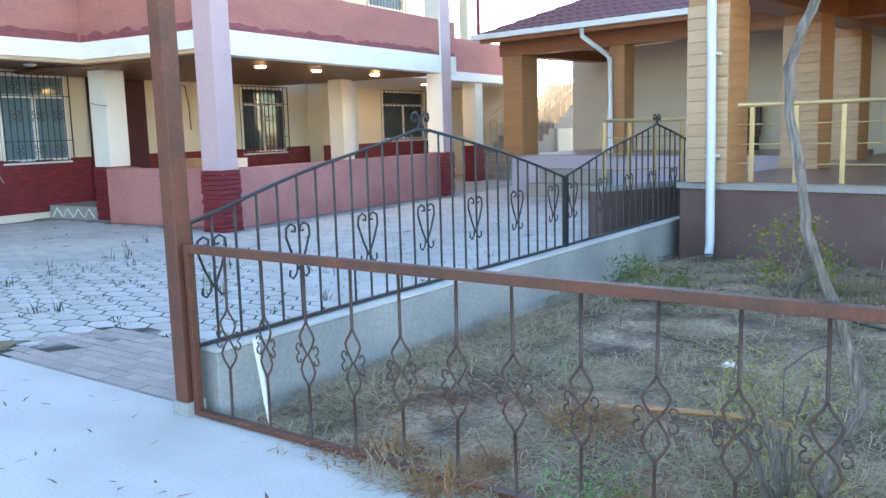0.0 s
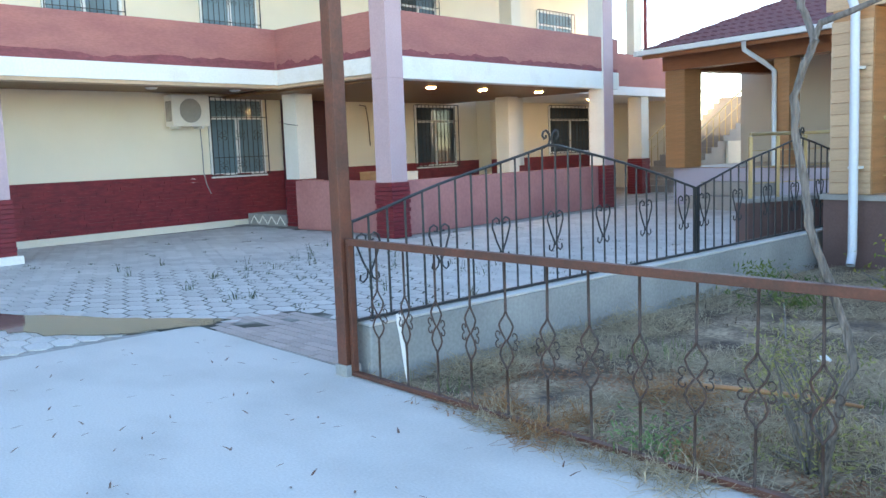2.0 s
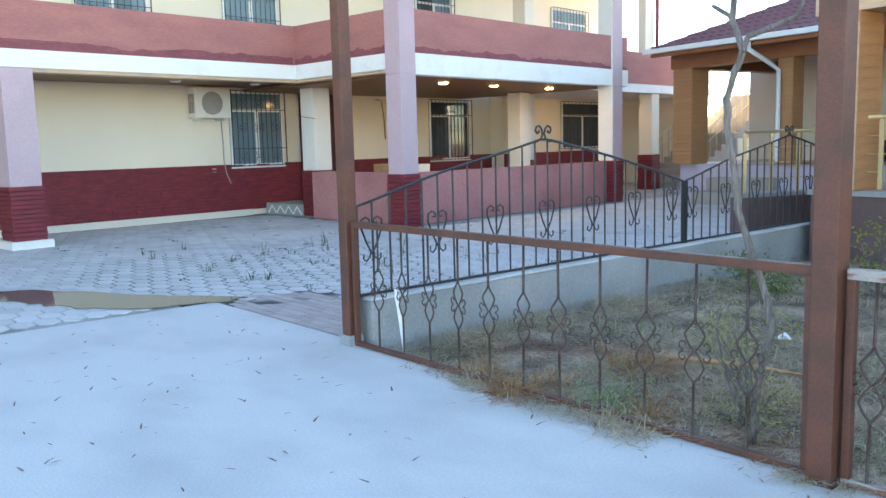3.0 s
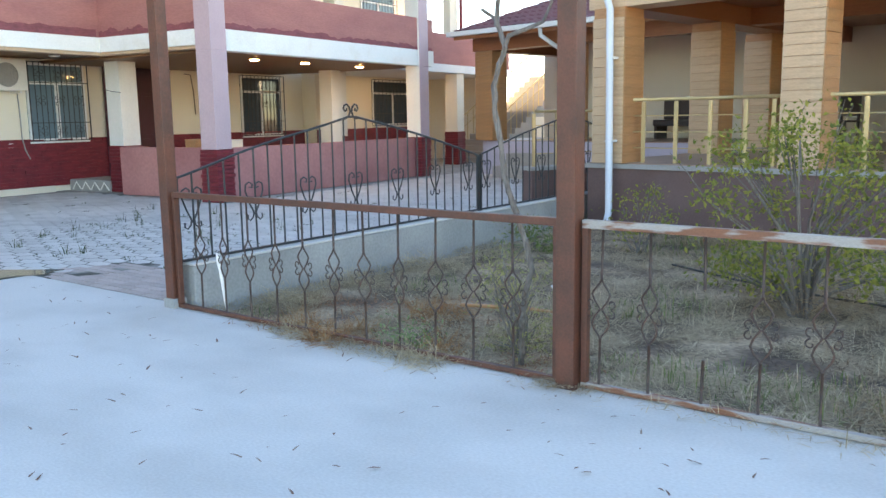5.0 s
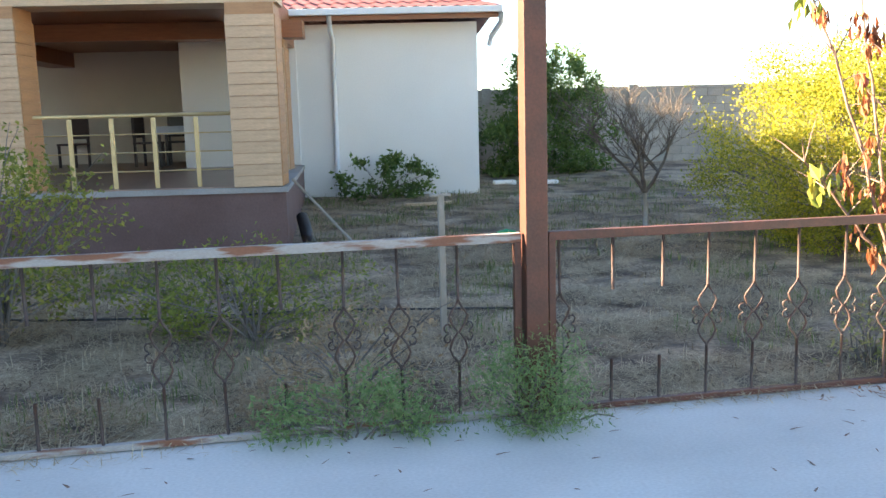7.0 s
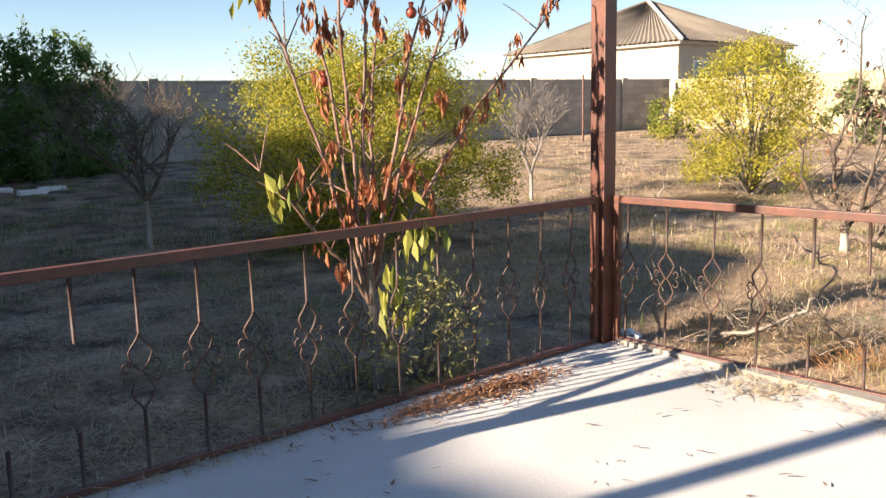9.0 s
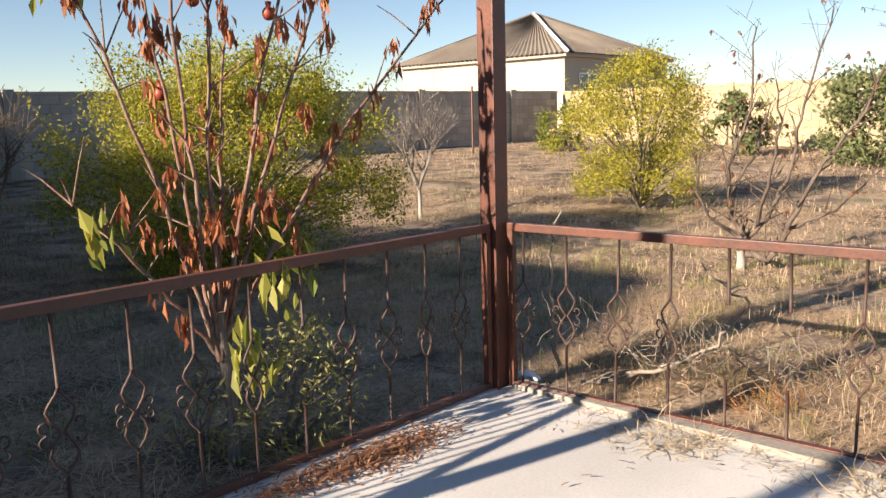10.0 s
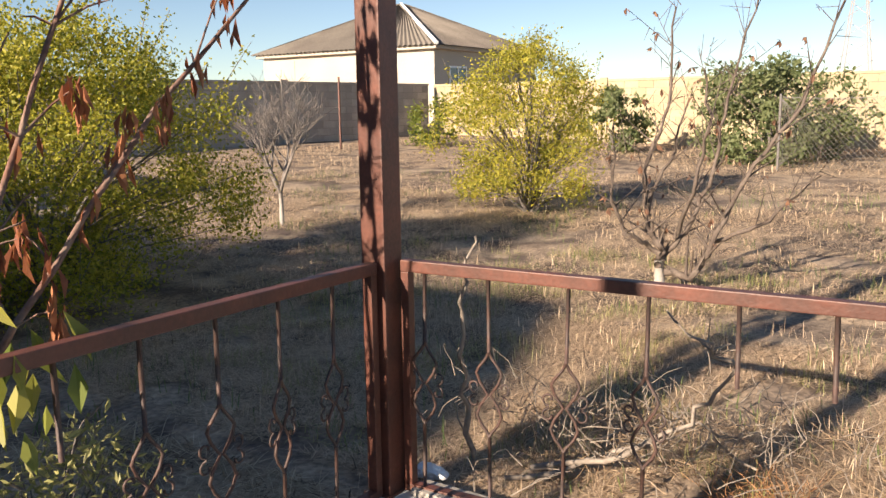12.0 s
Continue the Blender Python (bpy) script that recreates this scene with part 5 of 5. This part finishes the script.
def chair(x, y, rz):
    c = thing("chair", "dark wooden chair on the terrace", "chair", PAV @ pose(x, y, 0.812, 0, 0, rz), "terrace chairs")
    part("seat", boxes((-0.22, -0.22, 0.43, 0.22, 0.22, 0.47), bevel=0.01), M_DARKROOM, c)
    part("backrest", boxes((-0.22, 0.18, 0.55, 0.22, 0.22, 0.95), bevel=0.01), M_DARKROOM, c)
    for lx in (-0.19, 0.19):
        for ly in (-0.19, 0.19):
            part("leg", boxes((lx - 0.02, ly - 0.02, 0, lx + 0.02, ly + 0.02, 0.43 if ly < 0 else 0.95)), M_DARKROOM, c)


chair(2.6, 6.7, 80)
chair(3.0, 7.4, 10)
chair(1.0, 7.2, -20)
sofa = thing("bench", "dark bench on the porch", "bench", MAIN @ Matrix.Translation((4.6, 2.6, 0.862)))
part("seat", boxes((-0.5, -0.3, 0.3, 0.5, 0.3, 0.45), bevel=0.03), M_DARKROOM, sofa)
part("backrest", boxes((-0.5, 0.2, 0.45, 0.5, 0.32, 0.9), bevel=0.03), M_DARKROOM, sofa)
for x in (-0.45, 0.45):
    part("leg", boxes((x - 0.03, -0.25, 0, x + 0.03, 0.25, 0.3)), M_DARKROOM, sofa)
shelf = thing("bench", "low dark wooden bench with boxes on the veranda", "bench", HOUSE @ Matrix.Translation((3.6, 3.4, 0.16)))
part("seat", boxes((-0.2, -0.8, 0.66, 0.2, 0.8, 0.72)), M_SOFFIT, shelf)
for y in (-0.7, 0.7):
    part("leg", boxes((-0.18, y - 0.03, 0, 0.18, y + 0.03, 0.66)), M_SOFFIT, shelf)
for y, w, h, m in ((-0.55, 0.3, 0.2, M_SIDING2), (0.0, 0.24, 0.12, M_DARKROOM), (0.45, 0.34, 0.16, M_CREAM2)):
    bx = thing("box", "small dusty box standing on the veranda bench", "box", HOUSE @ Matrix.Translation((3.6, 3.4 + y, 0.88)), "veranda boxes")
    part("body", boxes((-0.14, -w / 2, 0, 0.14, w / 2, h), bevel=0.006), m, bx)
    part("lid", boxes((-0.145, -w / 2 - 0.005, h, 0.145, w / 2 + 0.005, h + 0.02), bevel=0.004), m, bx)

bw = bmesh.new()
rnd = random.Random(77)
for i in range(200):
    p = Vector((rnd.gauss(12.15, 0.3), rnd.gauss(-0.75, 0.5), rnd.uniform(0.0, 0.25)))
    q = [p]
    d = Vector((rnd.gauss(0, 1), rnd.gauss(0, 1), rnd.gauss(0.9, 0.5))).normalized()
    for k in range(4):
        d = (d + Vector((rnd.gauss(0, 0.35), rnd.gauss(0, 0.35), rnd.gauss(0, 0.3)))).normalized()
        e = q[-1] + d * rnd.uniform(0.03, 0.08)
        e.z = max(e.z, 0.0)
        q.append(e)
    tube_into(bw, q, [0.0026, 0.0022, 0.0018, 0.0014, 0.0008], 4, cap=False)
thing("brushwood", "tangle of dry twigs behind the end fence", "twigs", kind="stuff", bm=bw, material=M_DEADWOOD)
thing("rod", "thin rusty steel rod standing in the grass", "rod", bm=tube([(25.0, 12.0, 0.3), (25.0, 12.0, 2.3)], 0.03, 6), material=M_RUST)
thing("rod", "thin rusty steel rod standing in the grass", "rod", bm=tube([(28.3, 8.4, 0.3), (28.3, 8.4, 2.3)], 0.03, 6), material=M_RUST)
net = thing("chain_link_fence", "sagging grey chain link fence before the fig trees", "fence", Matrix.Translation((25.5, 1.7, gz(25.5, 1.7))))
for k in range(5):
    part("post", tube([(0, -2.2 * k, -0.1), (0, -2.2 * k, 1.42)], 0.025, 6), M_WIRE, net)
part("top_wire", tube([(0, -0.22 * k, 1.36 - 0.04 * math.sin(math.pi * (k % 10) / 10)) for k in range(41)], 0.007, 4), M_WIRE, net)
mesh_wire = bmesh.new()
for k in range(-12, 88):
    for d in (-1, 1):
        a, b = 0.1 * k, 0.1 * k + d * 1.3
        z0, z1 = 0.05, 1.35
        tube_into(mesh_wire, [(0.0, -min(max(a, 0), 8.8), z0), (0.0, -min(max(b, 0), 8.8), z1)], 0.0028, 3, cap=False)
part("mesh_wire", mesh_wire, M_WIRE, net)["kind"] = "stuff"
pylon = thing("pylon", "distant lattice power pylon", "pylon", Matrix.Translation((206, 26, 0)))
for sx in (-1, 1):
    for sy in (-1, 1):
        part("leg", tube([(sx * 3.5, sy * 3.5, 0), (sx * 1.2, sy * 1.2, 24), (sx * 0.5, sy * 0.5, 38)], 0.14, 4), M_GREY, pylon)
for k in range(8):
    z, w = 3 + 4 * k, 3.5 - 2.7 * (3 + 4 * k) / 38
    part("brace", tube([(-w, -w, z), (w, w, z + 3.5)], 0.1, 4), M_GREY, pylon)
    part("brace", tube([(-w, w, z), (w, -w, z + 3.5)], 0.1, 4), M_GREY, pylon)
for z in (26, 31):
    part("arm", tube([(0, -6, z), (0, 6, z)], 0.14, 4), M_GREY, pylon)

# weeds
bush("weed_bush", "low green weeds before the terrace plinth", (5.6, 2.6, -0.05), 61, 0.8, 0.4, 0.6, 1300, M_LEAF_M, 0.05, 16, 0.05, clumps=40, long=2.2)
bush("weed_bush", "thin green shoots by the vine", (2.0, 4.6, -0.05), 62, 0.5, 0.3, 0.7, 350, M_LEAF_YG, 0.05, 10, 0.2, clumps=20, long=2.0)
bush("weed_bush", "feathery grey-green weed growing at the post foot", (7.45, -0.12, 0.0), 41, 0.3, 0.2, 0.42, 4600, M_WEED, 0.03, 18, 0.03, clumps=60, long=4)
bush("weed_bush", "low green weed spilling over the slab edge", (6.6, -0.06, 0.0), 43, 0.5, 0.17, 0.27, 2600, M_WEED, 0.036, 12, 0.03, clumps=30, long=3.5)
bush("weed_bush", "fern-like green weed behind the fence", (10.12, 0.36, -0.05), 45, 0.42, 0.25, 0.62, 1400, M_FERN, 0.04, 20, 0.08, clumps=50, long=3)
bush("weed_bush", "fern-like green weed behind the fence", (9.75, 0.5, -0.05), 46, 0.3, 0.25, 0.4, 300, M_FERN, 0.04, 14, 0.08, clumps=25, long=3)
bush("weed_bush", "pale feathery weed among straw", (2.95, 0.5, -0.05), 47, 0.35, 0.3, 0.7, 1300, M_FERN, 0.032, 16, 0.08, clumps=30, long=4)
bush("weed_bush", "tall sparse green weed behind the fence", (6.0, 2.2, -0.05), 48, 1.0, 0.6, 0.7, 1900, M_LEAF_M, 0.045, 20, 0.1, clumps=45, long=2.5)
bush("weed_bush", "small green weed by the fence foot", (2.3, 0.16, -0.05), 49, 0.2, 0.15, 0.22, 350, M_WEED, 0.035, 8, 0.03, clumps=12, long=3)
bush("weed_bush", "dry beige weed behind the fence", (6.6, 0.55, -0.05), 50, 0.5, 0.35, 0.6, 1200, M_DRYWEED, 0.04, 9, 0.08, clumps=55, long=3)
bush("weed_bush", "grey-green weed on the bank by the wall", (0.9, 4.2, -0.05), 51, 0.5, 0.4, 0.3, 700, M_GRASS, 0.06, 10, 0.03, clumps=20, long=4)


# dry tangles: curled stalks gathered in low heaps
def tangle(x, y, r, h, n, material, label, seed):
    rng = random.Random(seed)
    tb = bmesh.new()
    for i in range(n):
        a = rng.uniform(0, 2 * math.pi)
        q = r * math.sqrt(rng.random())
        p = Vector((q * math.cos(a), q * math.sin(a), rng.uniform(0, h) * (1 - q / r * 0.7)))
        d = Vector((rng.gauss(0, 1), rng.gauss(0, 1), rng.gauss(0.1, 0.5))).normalized()
        turn = Vector((rng.gauss(0, 1), rng.gauss(0, 1), rng.gauss(0, 1))).normalized()
        line = [p]
        for k in range(5):
            d = (d + turn.cross(d) * rng.uniform(0.15, 0.6)).normalized()
            e = line[-1] + d * rng.uniform(0.02, 0.045)
            e.z = max(e.z, 0.002)
            line.append(e)
        w = rng.uniform(0.0009, 0.002)
        tube_into(tb, line, [w, w, w, w * 0.9, w * 0.8, w * 0.5], 3, cap=False)
    z = 0.002 if y < 0.1 and x < 11.4 else gz(x, y) - 0.01
    thing("dry_weed", label, "weed", Matrix.Translation((x, y, z)), "dry weed tangles", bm=tb, material=material)


for k, (x, y, r, h, n) in enumerate(((1.28, 0.17, 0.14, 0.14, 260), (1.75, 0.32, 0.10, 0.10, 150), (1.9, 1.05, 0.26, 0.14, 340), (1.75, -0.04, 0.18, 0.04, 200), (2.5, 0.25, 0.16, 0.12, 220), (12.05, -1.2, 0.2, 0.07, 220), (11.75, -2.1, 0.18, 0.06, 180))):
    tangle(x, y, r, h, n, M_TANGLE, "low tangle of orange brown dry weed", 500 + k)
for k, (x, y, r, h, n) in enumerate(((0.62, 0.75, 0.26, 0.16, 300), (0.55, 1.6, 0.3, 0.18, 320), (0.6, 2.6, 0.35, 0.18, 320), (2.8, 0.9, 0.35, 0.15, 380), (1.45, -0.03, 0.14, 0.02, 110), (2.6, -0.1, 0.2, 0.02, 130), (5.2, 0.5, 0.35, 0.14, 300), (6.2, 0.4, 0.3, 0.3, 320), (12.3, -0.5, 0.5, 0.22, 480), (12.7, -1.4, 0.5, 0.14, 260), (11.2, -1.15, 0.16, 0.008, 80), (11.25, -2.0, 0.2, 0.008, 90), (4.12, 2.8, 0.5, 0.45, 620))):
    tangle(x, y, r, h, n, M_STRAW if k in (10, 11) else M_DRYWEED if k > 5 else M_STRAW, "low tangle of pale dry straw stalks", 530 + k)


# grass and straw
def blades(name, label, n, where, height, width, lying, material, seed, curl=0.4):
    """Many thin dry blades, each a bent strip of two quads' worth of triangles."""
    rng = np.random.default_rng(seed)
    vs, fs = [], []
    while len(fs) < n * 3:
        p = where(rng)
        if p is None:
            continue
        x, y = p
        a = rng.uniform(0, 2 * math.pi)
        h = height * rng.uniform(0.5, 1.3)
        w = width * rng.uniform(0.6, 1.3)
        t = rng.uniform(0.965, 1.0) if rng.random() < lying else rng.uniform(0.1, 0.6)
        dx, dy, dz = math.cos(a) * t * h, math.sin(a) * t * h, math.sqrt(max(1 - t * t, 0.004)) * h
        sx, sy = -math.sin(a) * w, math.cos(a) * w
        z = ground_height(x, y) if not (x < 11.4 and y < 0.1) else 0.002
        z += rng.uniform(0, 0.02)
        k = len(vs)
        bx, by = dx * 0.5, dy * 0.5
        vs += [(x - sx, y - sy, z), (x + sx, y + sy, z), (x + bx + sx, y + by + sy, z + dz * 0.62), (x + bx - sx, y + by - sy, z + dz * 0.62), (x + dx * (1 + curl * 0.3), y + dy * (1 + curl * 0.3), z + dz * (1 - curl * 0.25))]
        fs += [(k, k + 1, k + 2), (k, k + 2, k + 3), (k + 3, k + 2, k + 4)]
    me = bpy.data.meshes.new(name)
    me.from_pydata(vs, [], fs)
    return thing(name, label, "grass", kind="stuff", bm=me, material=material)


def patchy(x0, x1, y0, y1, scale, cut, off=0.0, blocked=None):
    def where(rng):
        x, y = rng.uniform(x0, x1), rng.uniform(y0, y1)
        if noise.noise(Vector((x * scale + off, y * scale, off))) < cut or blocked and blocked(x, y):
            return None
        return x, y
    return where


def in_building(x, y):
    return y > 6.75 - 0.122 * x and x < 6.4 or y > 12.3 and x < 9.8


blades("straw", "trampled dry straw covering the garden soil", 62000, patchy(0.15, 11.3, 0.06, 6.6, 1.3, -0.12, 0, in_building), 0.15, 0.0019, 0.985, M_STRAW, 1)
blades("straw", "dense straw drifts along the fence foot", 12000, patchy(0.15, 11.3, 0.06, 1.9, 2.3, 0.08, 21, in_building), 0.12, 0.0017, 0.98, M_STRAW, 21)
blades("leaf_litter", "dark rotten litter and twigs on the garden soil", 30000, patchy(0.15, 11.3, 0.06, 7.0, 1.9, -0.05, 33, in_building), 0.06, 0.003, 0.97, M_LITTER, 22)
blades("dry_grass", "short dry grass tufts in the garden", 9000, patchy(0.15, 11.3, 0.1, 12.0, 1.1, 0.1, 7, in_building), 0.09, 0.0018, 0.75, M_STRAW, 2)
blades("green_grass", "patches of short green grass", 5000, patchy(0.15, 11.3, 0.2, 12.0, 0.8, 0.25, 15, in_building), 0.10, 0.0022, 0.3, M_GRASS, 3)
blades("dry_grass", "dry yellow grass on the sunlit ground", 125000, patchy(13.5, 20, -5, 12, 0.7, -0.3, 3), 0.085, 0.0026, 0.975, M_HAY, 4)
blades("dry_grass", "dry yellow grass far off before the walls", 60000, patchy(19, 31, -8, 13, 0.6, -0.25, 5), 0.13, 0.0045, 0.96, M_HAY, 5)
blades("green_grass", "sparse green grass blades among dry grass", 6000, patchy(11.6, 22, -5, 10, 0.9, 0.1, 9), 0.12, 0.002, 0.2, M_GRASS, 6)
blades("dry_grass", "tangled dry grass behind the end fence", 90000, patchy(11.5, 14.2, -4.2, 3.2, 1.5, -0.28, 11), 0.09, 0.0014, 0.985, M_HAY, 7)
blades("dry_grass", "upright tufts of dry grass behind the end fence", 4500, patchy(11.6, 17.5, -4.2, 4.0, 2.6, 0.28, 13), 0.11, 0.0012, 0.45, M_HAY, 16)
blades("dry_grass", "thin dry grass over the far garden", 30000, patchy(2.0, 13.5, 4.5, 13.0, 1.2, -0.15, 41, in_building), 0.12, 0.0035, 0.96, M_DRYWEED, 23)
blades("green_grass", "dull green grass over the far garden", 9000, patchy(2.0, 13.5, 4.0, 13.0, 0.9, 0.05, 43, in_building), 0.10, 0.0035, 0.6, M_GRASS, 24)
blades("green_grass", "olive grass tufts among the dry grass", 16000, patchy(11.6, 16.5, -4.5, 3.5, 2.0, 0.12, 51), 0.09, 0.0014, 0.55, M_FERN, 25)
blades("leaf_litter", "dark litter between the dry grass", 8000, patchy(11.5, 16, -4.5, 5, 1.7, -0.1, 17), 0.06, 0.0025, 0.95, M_LITTER, 18)


def near(points, s):
    def where(rng):
        cx, cy, sx, sy = points[int(rng.integers(len(points)))]
        x, y = rng.normal(cx, sx), rng.normal(cy, sy)
        return (x, y)
    return where


blades("leaf_litter", "reddish brown leaf litter on the slab edge", 5500, near([(9.9, -0.14, 0.3, 0.06), (10.3, -0.18, 0.2, 0.07), (1.2, 0.12, 0.2, 0.10), (1.85, 0.03, 0.16, 0.06), (1.4, 1.3, 0.3, 0.2), (0.75, 0.9, 0.25, 0.2), (2.3, 0.9, 0.4, 0.25), (3.2, 0.3, 0.2, 0.15)], 1), 0.042, 0.0045, 0.985, M_STRAW_D, 8)
blades("straw", "loose straw spilled over the slab edge", 2600, near([(1.5, -0.03, 0.3, 0.06), (2.15, -0.08, 0.2, 0.08), (2.5, -0.06, 0.15, 0.06), (4.8, -0.08, 0.8, 0.05), (3.55, -0.02, 0.12, 0.08), (8.3, -0.03, 0.6, 0.05), (11.2, -0.9, 0.12, 0.2), (11.35, -1.7, 0.15, 0.25)], 1), 0.09, 0.0022, 0.97, M_STRAW, 9)
blades("leaf_litter", "scattered small dry leaves and twigs on the slab", 420, lambda rng: (rng.uniform(-2, 11.2), rng.uniform(-3.2, -0.1)), 0.05, 0.005, 1.0, M_BARK_RED, 10)
blades("yard_weeds", "small green weeds growing in paver joints", 7500, near([(random.uniform(-10, -1.0), random.uniform(0.4, 9.0), 0.03, 0.03) for i in range(95)] + [(random.uniform(-6, -1.5), random.uniform(1.0, 3.2), 0.04, 0.04) for i in range(35)], 1), 0.06, 0.005, 0.5, M_YARDWEED, 12)
blades("yard_weeds", "thin upright weed stalks in the paver joints", 320, near([(random.uniform(-7, -1.2), random.uniform(0.9, 4.5), 0.025, 0.025) for i in range(34)], 1), 0.17, 0.0035, 0.1, M_YARDWEED, 14)

# shallow puddle on the pavers
PUDDLE = [(-4.9, -2.1), (-3.97, -1.28), (-3.5, -1.16), (-2.95, -0.9), (-2.55, -0.45), (-2.30, 0.15), (-2.42, 0.42), (-2.9, 0.1), (-3.3, -0.2), (-3.86, -0.55), (-4.6, -1.0), (-5.4, -1.9)]
PUDDLE = [p for i in range(len(PUDDLE)) for k in range(4) for p in [(PUDDLE[i][0] + (PUDDLE[(i + 1) % len(PUDDLE)][0] - PUDDLE[i][0]) * k / 4 + random.uniform(-0.05, 0.05), PUDDLE[i][1] + (PUDDLE[(i + 1) % len(PUDDLE)][1] - PUDDLE[i][1]) * k / 4 + random.uniform(-0.05, 0.05))]]
PUDDLE = [(min(x, -2.45) if y < 0.13 else x, y) for x, y in PUDDLE]
thing("puddle", "shallow muddy puddle lying on the pavers", "puddle", bm=prism(PUDDLE, 0.004, 0.012), material=M_WATER)

# boundary walls and pieces of the yard
block_wall("wall_garden_north", (9.0, 16.6), (30.9, 13.4), 0.2, 2.22, M_BLOCK, "grey concrete block garden wall")
block_wall("wall_garden_east", (31.2, 13.4), (31.8, -14.0), 0.3, 2.2, M_LIMEWALL, "sunlit yellow limestone block garden wall", pieces=0, joined=M_LIMEWALL)

HEXW, HEXH = 0.27, 0.21


def hex_outline(cx, cy, g=0.009):
    w, h = HEXW / 2 - g, HEXH / 2 - g
    return [(cx - w * 1.28, cy), (cx - w * 0.70, cy + h), (cx + w * 0.70, cy + h), (cx + w * 1.28, cy), (cx + w * 0.70, cy - h), (cx - w * 0.70, cy - h)]


def yard_has(x, y):
    if x > -2.58 and y < 0.25 or x > -0.22 or y < -4.5 or y > 17.5:
        return False
    if x > -2.3 and y < 1.15:
        return False
    return x > -11.4 and not (x < -6.3 - 0.1 * (y - 6) and y > 5.7)


cells = []
ncol = int(12.5 / (HEXW * 0.99)) + 1
for i in range(ncol):
    for j in range(-22, 90):
        x = -0.3 - i * HEXW * 0.99
        y = j * HEXH + (HEXH / 2 if i % 2 else 0)
        if yard_has(x, y):
            cells.append((x, y))
cells.sort(key=lambda c: math.hypot((c[0] + 3.7) * 0.85, c[1] - 1.5))
hexme = finish(prism(hex_outline(0, 0, 0.010), -0.05, 0.0), "paver")
hexme.materials.append(M_PAVER)
for x, y in cells[:300]:
    ob = part("paver", hexme, M_PAVER, yard)
    ob.location = (x, y, random.uniform(0.0005, 0.002))
vs, fs = [], []
for x, y in cells[300:]:
    z = random.uniform(0.0005, 0.002)
    k = len(vs)
    o = hex_outline(x, y)
    vs += [(px, py, z) for px, py in o] + [(px, py, -0.03) for px, py in o]
    fs.append(tuple(range(k + 5, k - 1, -1)))
    fs += [(k + q, k + (q + 1) % 6, k + 6 + (q + 1) % 6, k + 6 + q) for q in range(6)]
me = bpy.data.meshes.new("pavers")
me.from_pydata(vs, [], fs)
part("pavers", me, M_PAVER, yard)["kind"] = "stuff"
brick = finish(boxes((0.004, 0.004, -0.05, 0.196, 0.096, 0.0)), "paver")
brick.materials.append(M_PAVER_RED)
for i in range(12):
    for j in range(10):
        ob = part("paver", brick, M_PAVER_RED, yard)
        ob.location = (-2.44 + i * 0.2 - (0.1 if j % 2 else 0), 0.13 + j * 0.1, random.uniform(-0.002, 0.002))
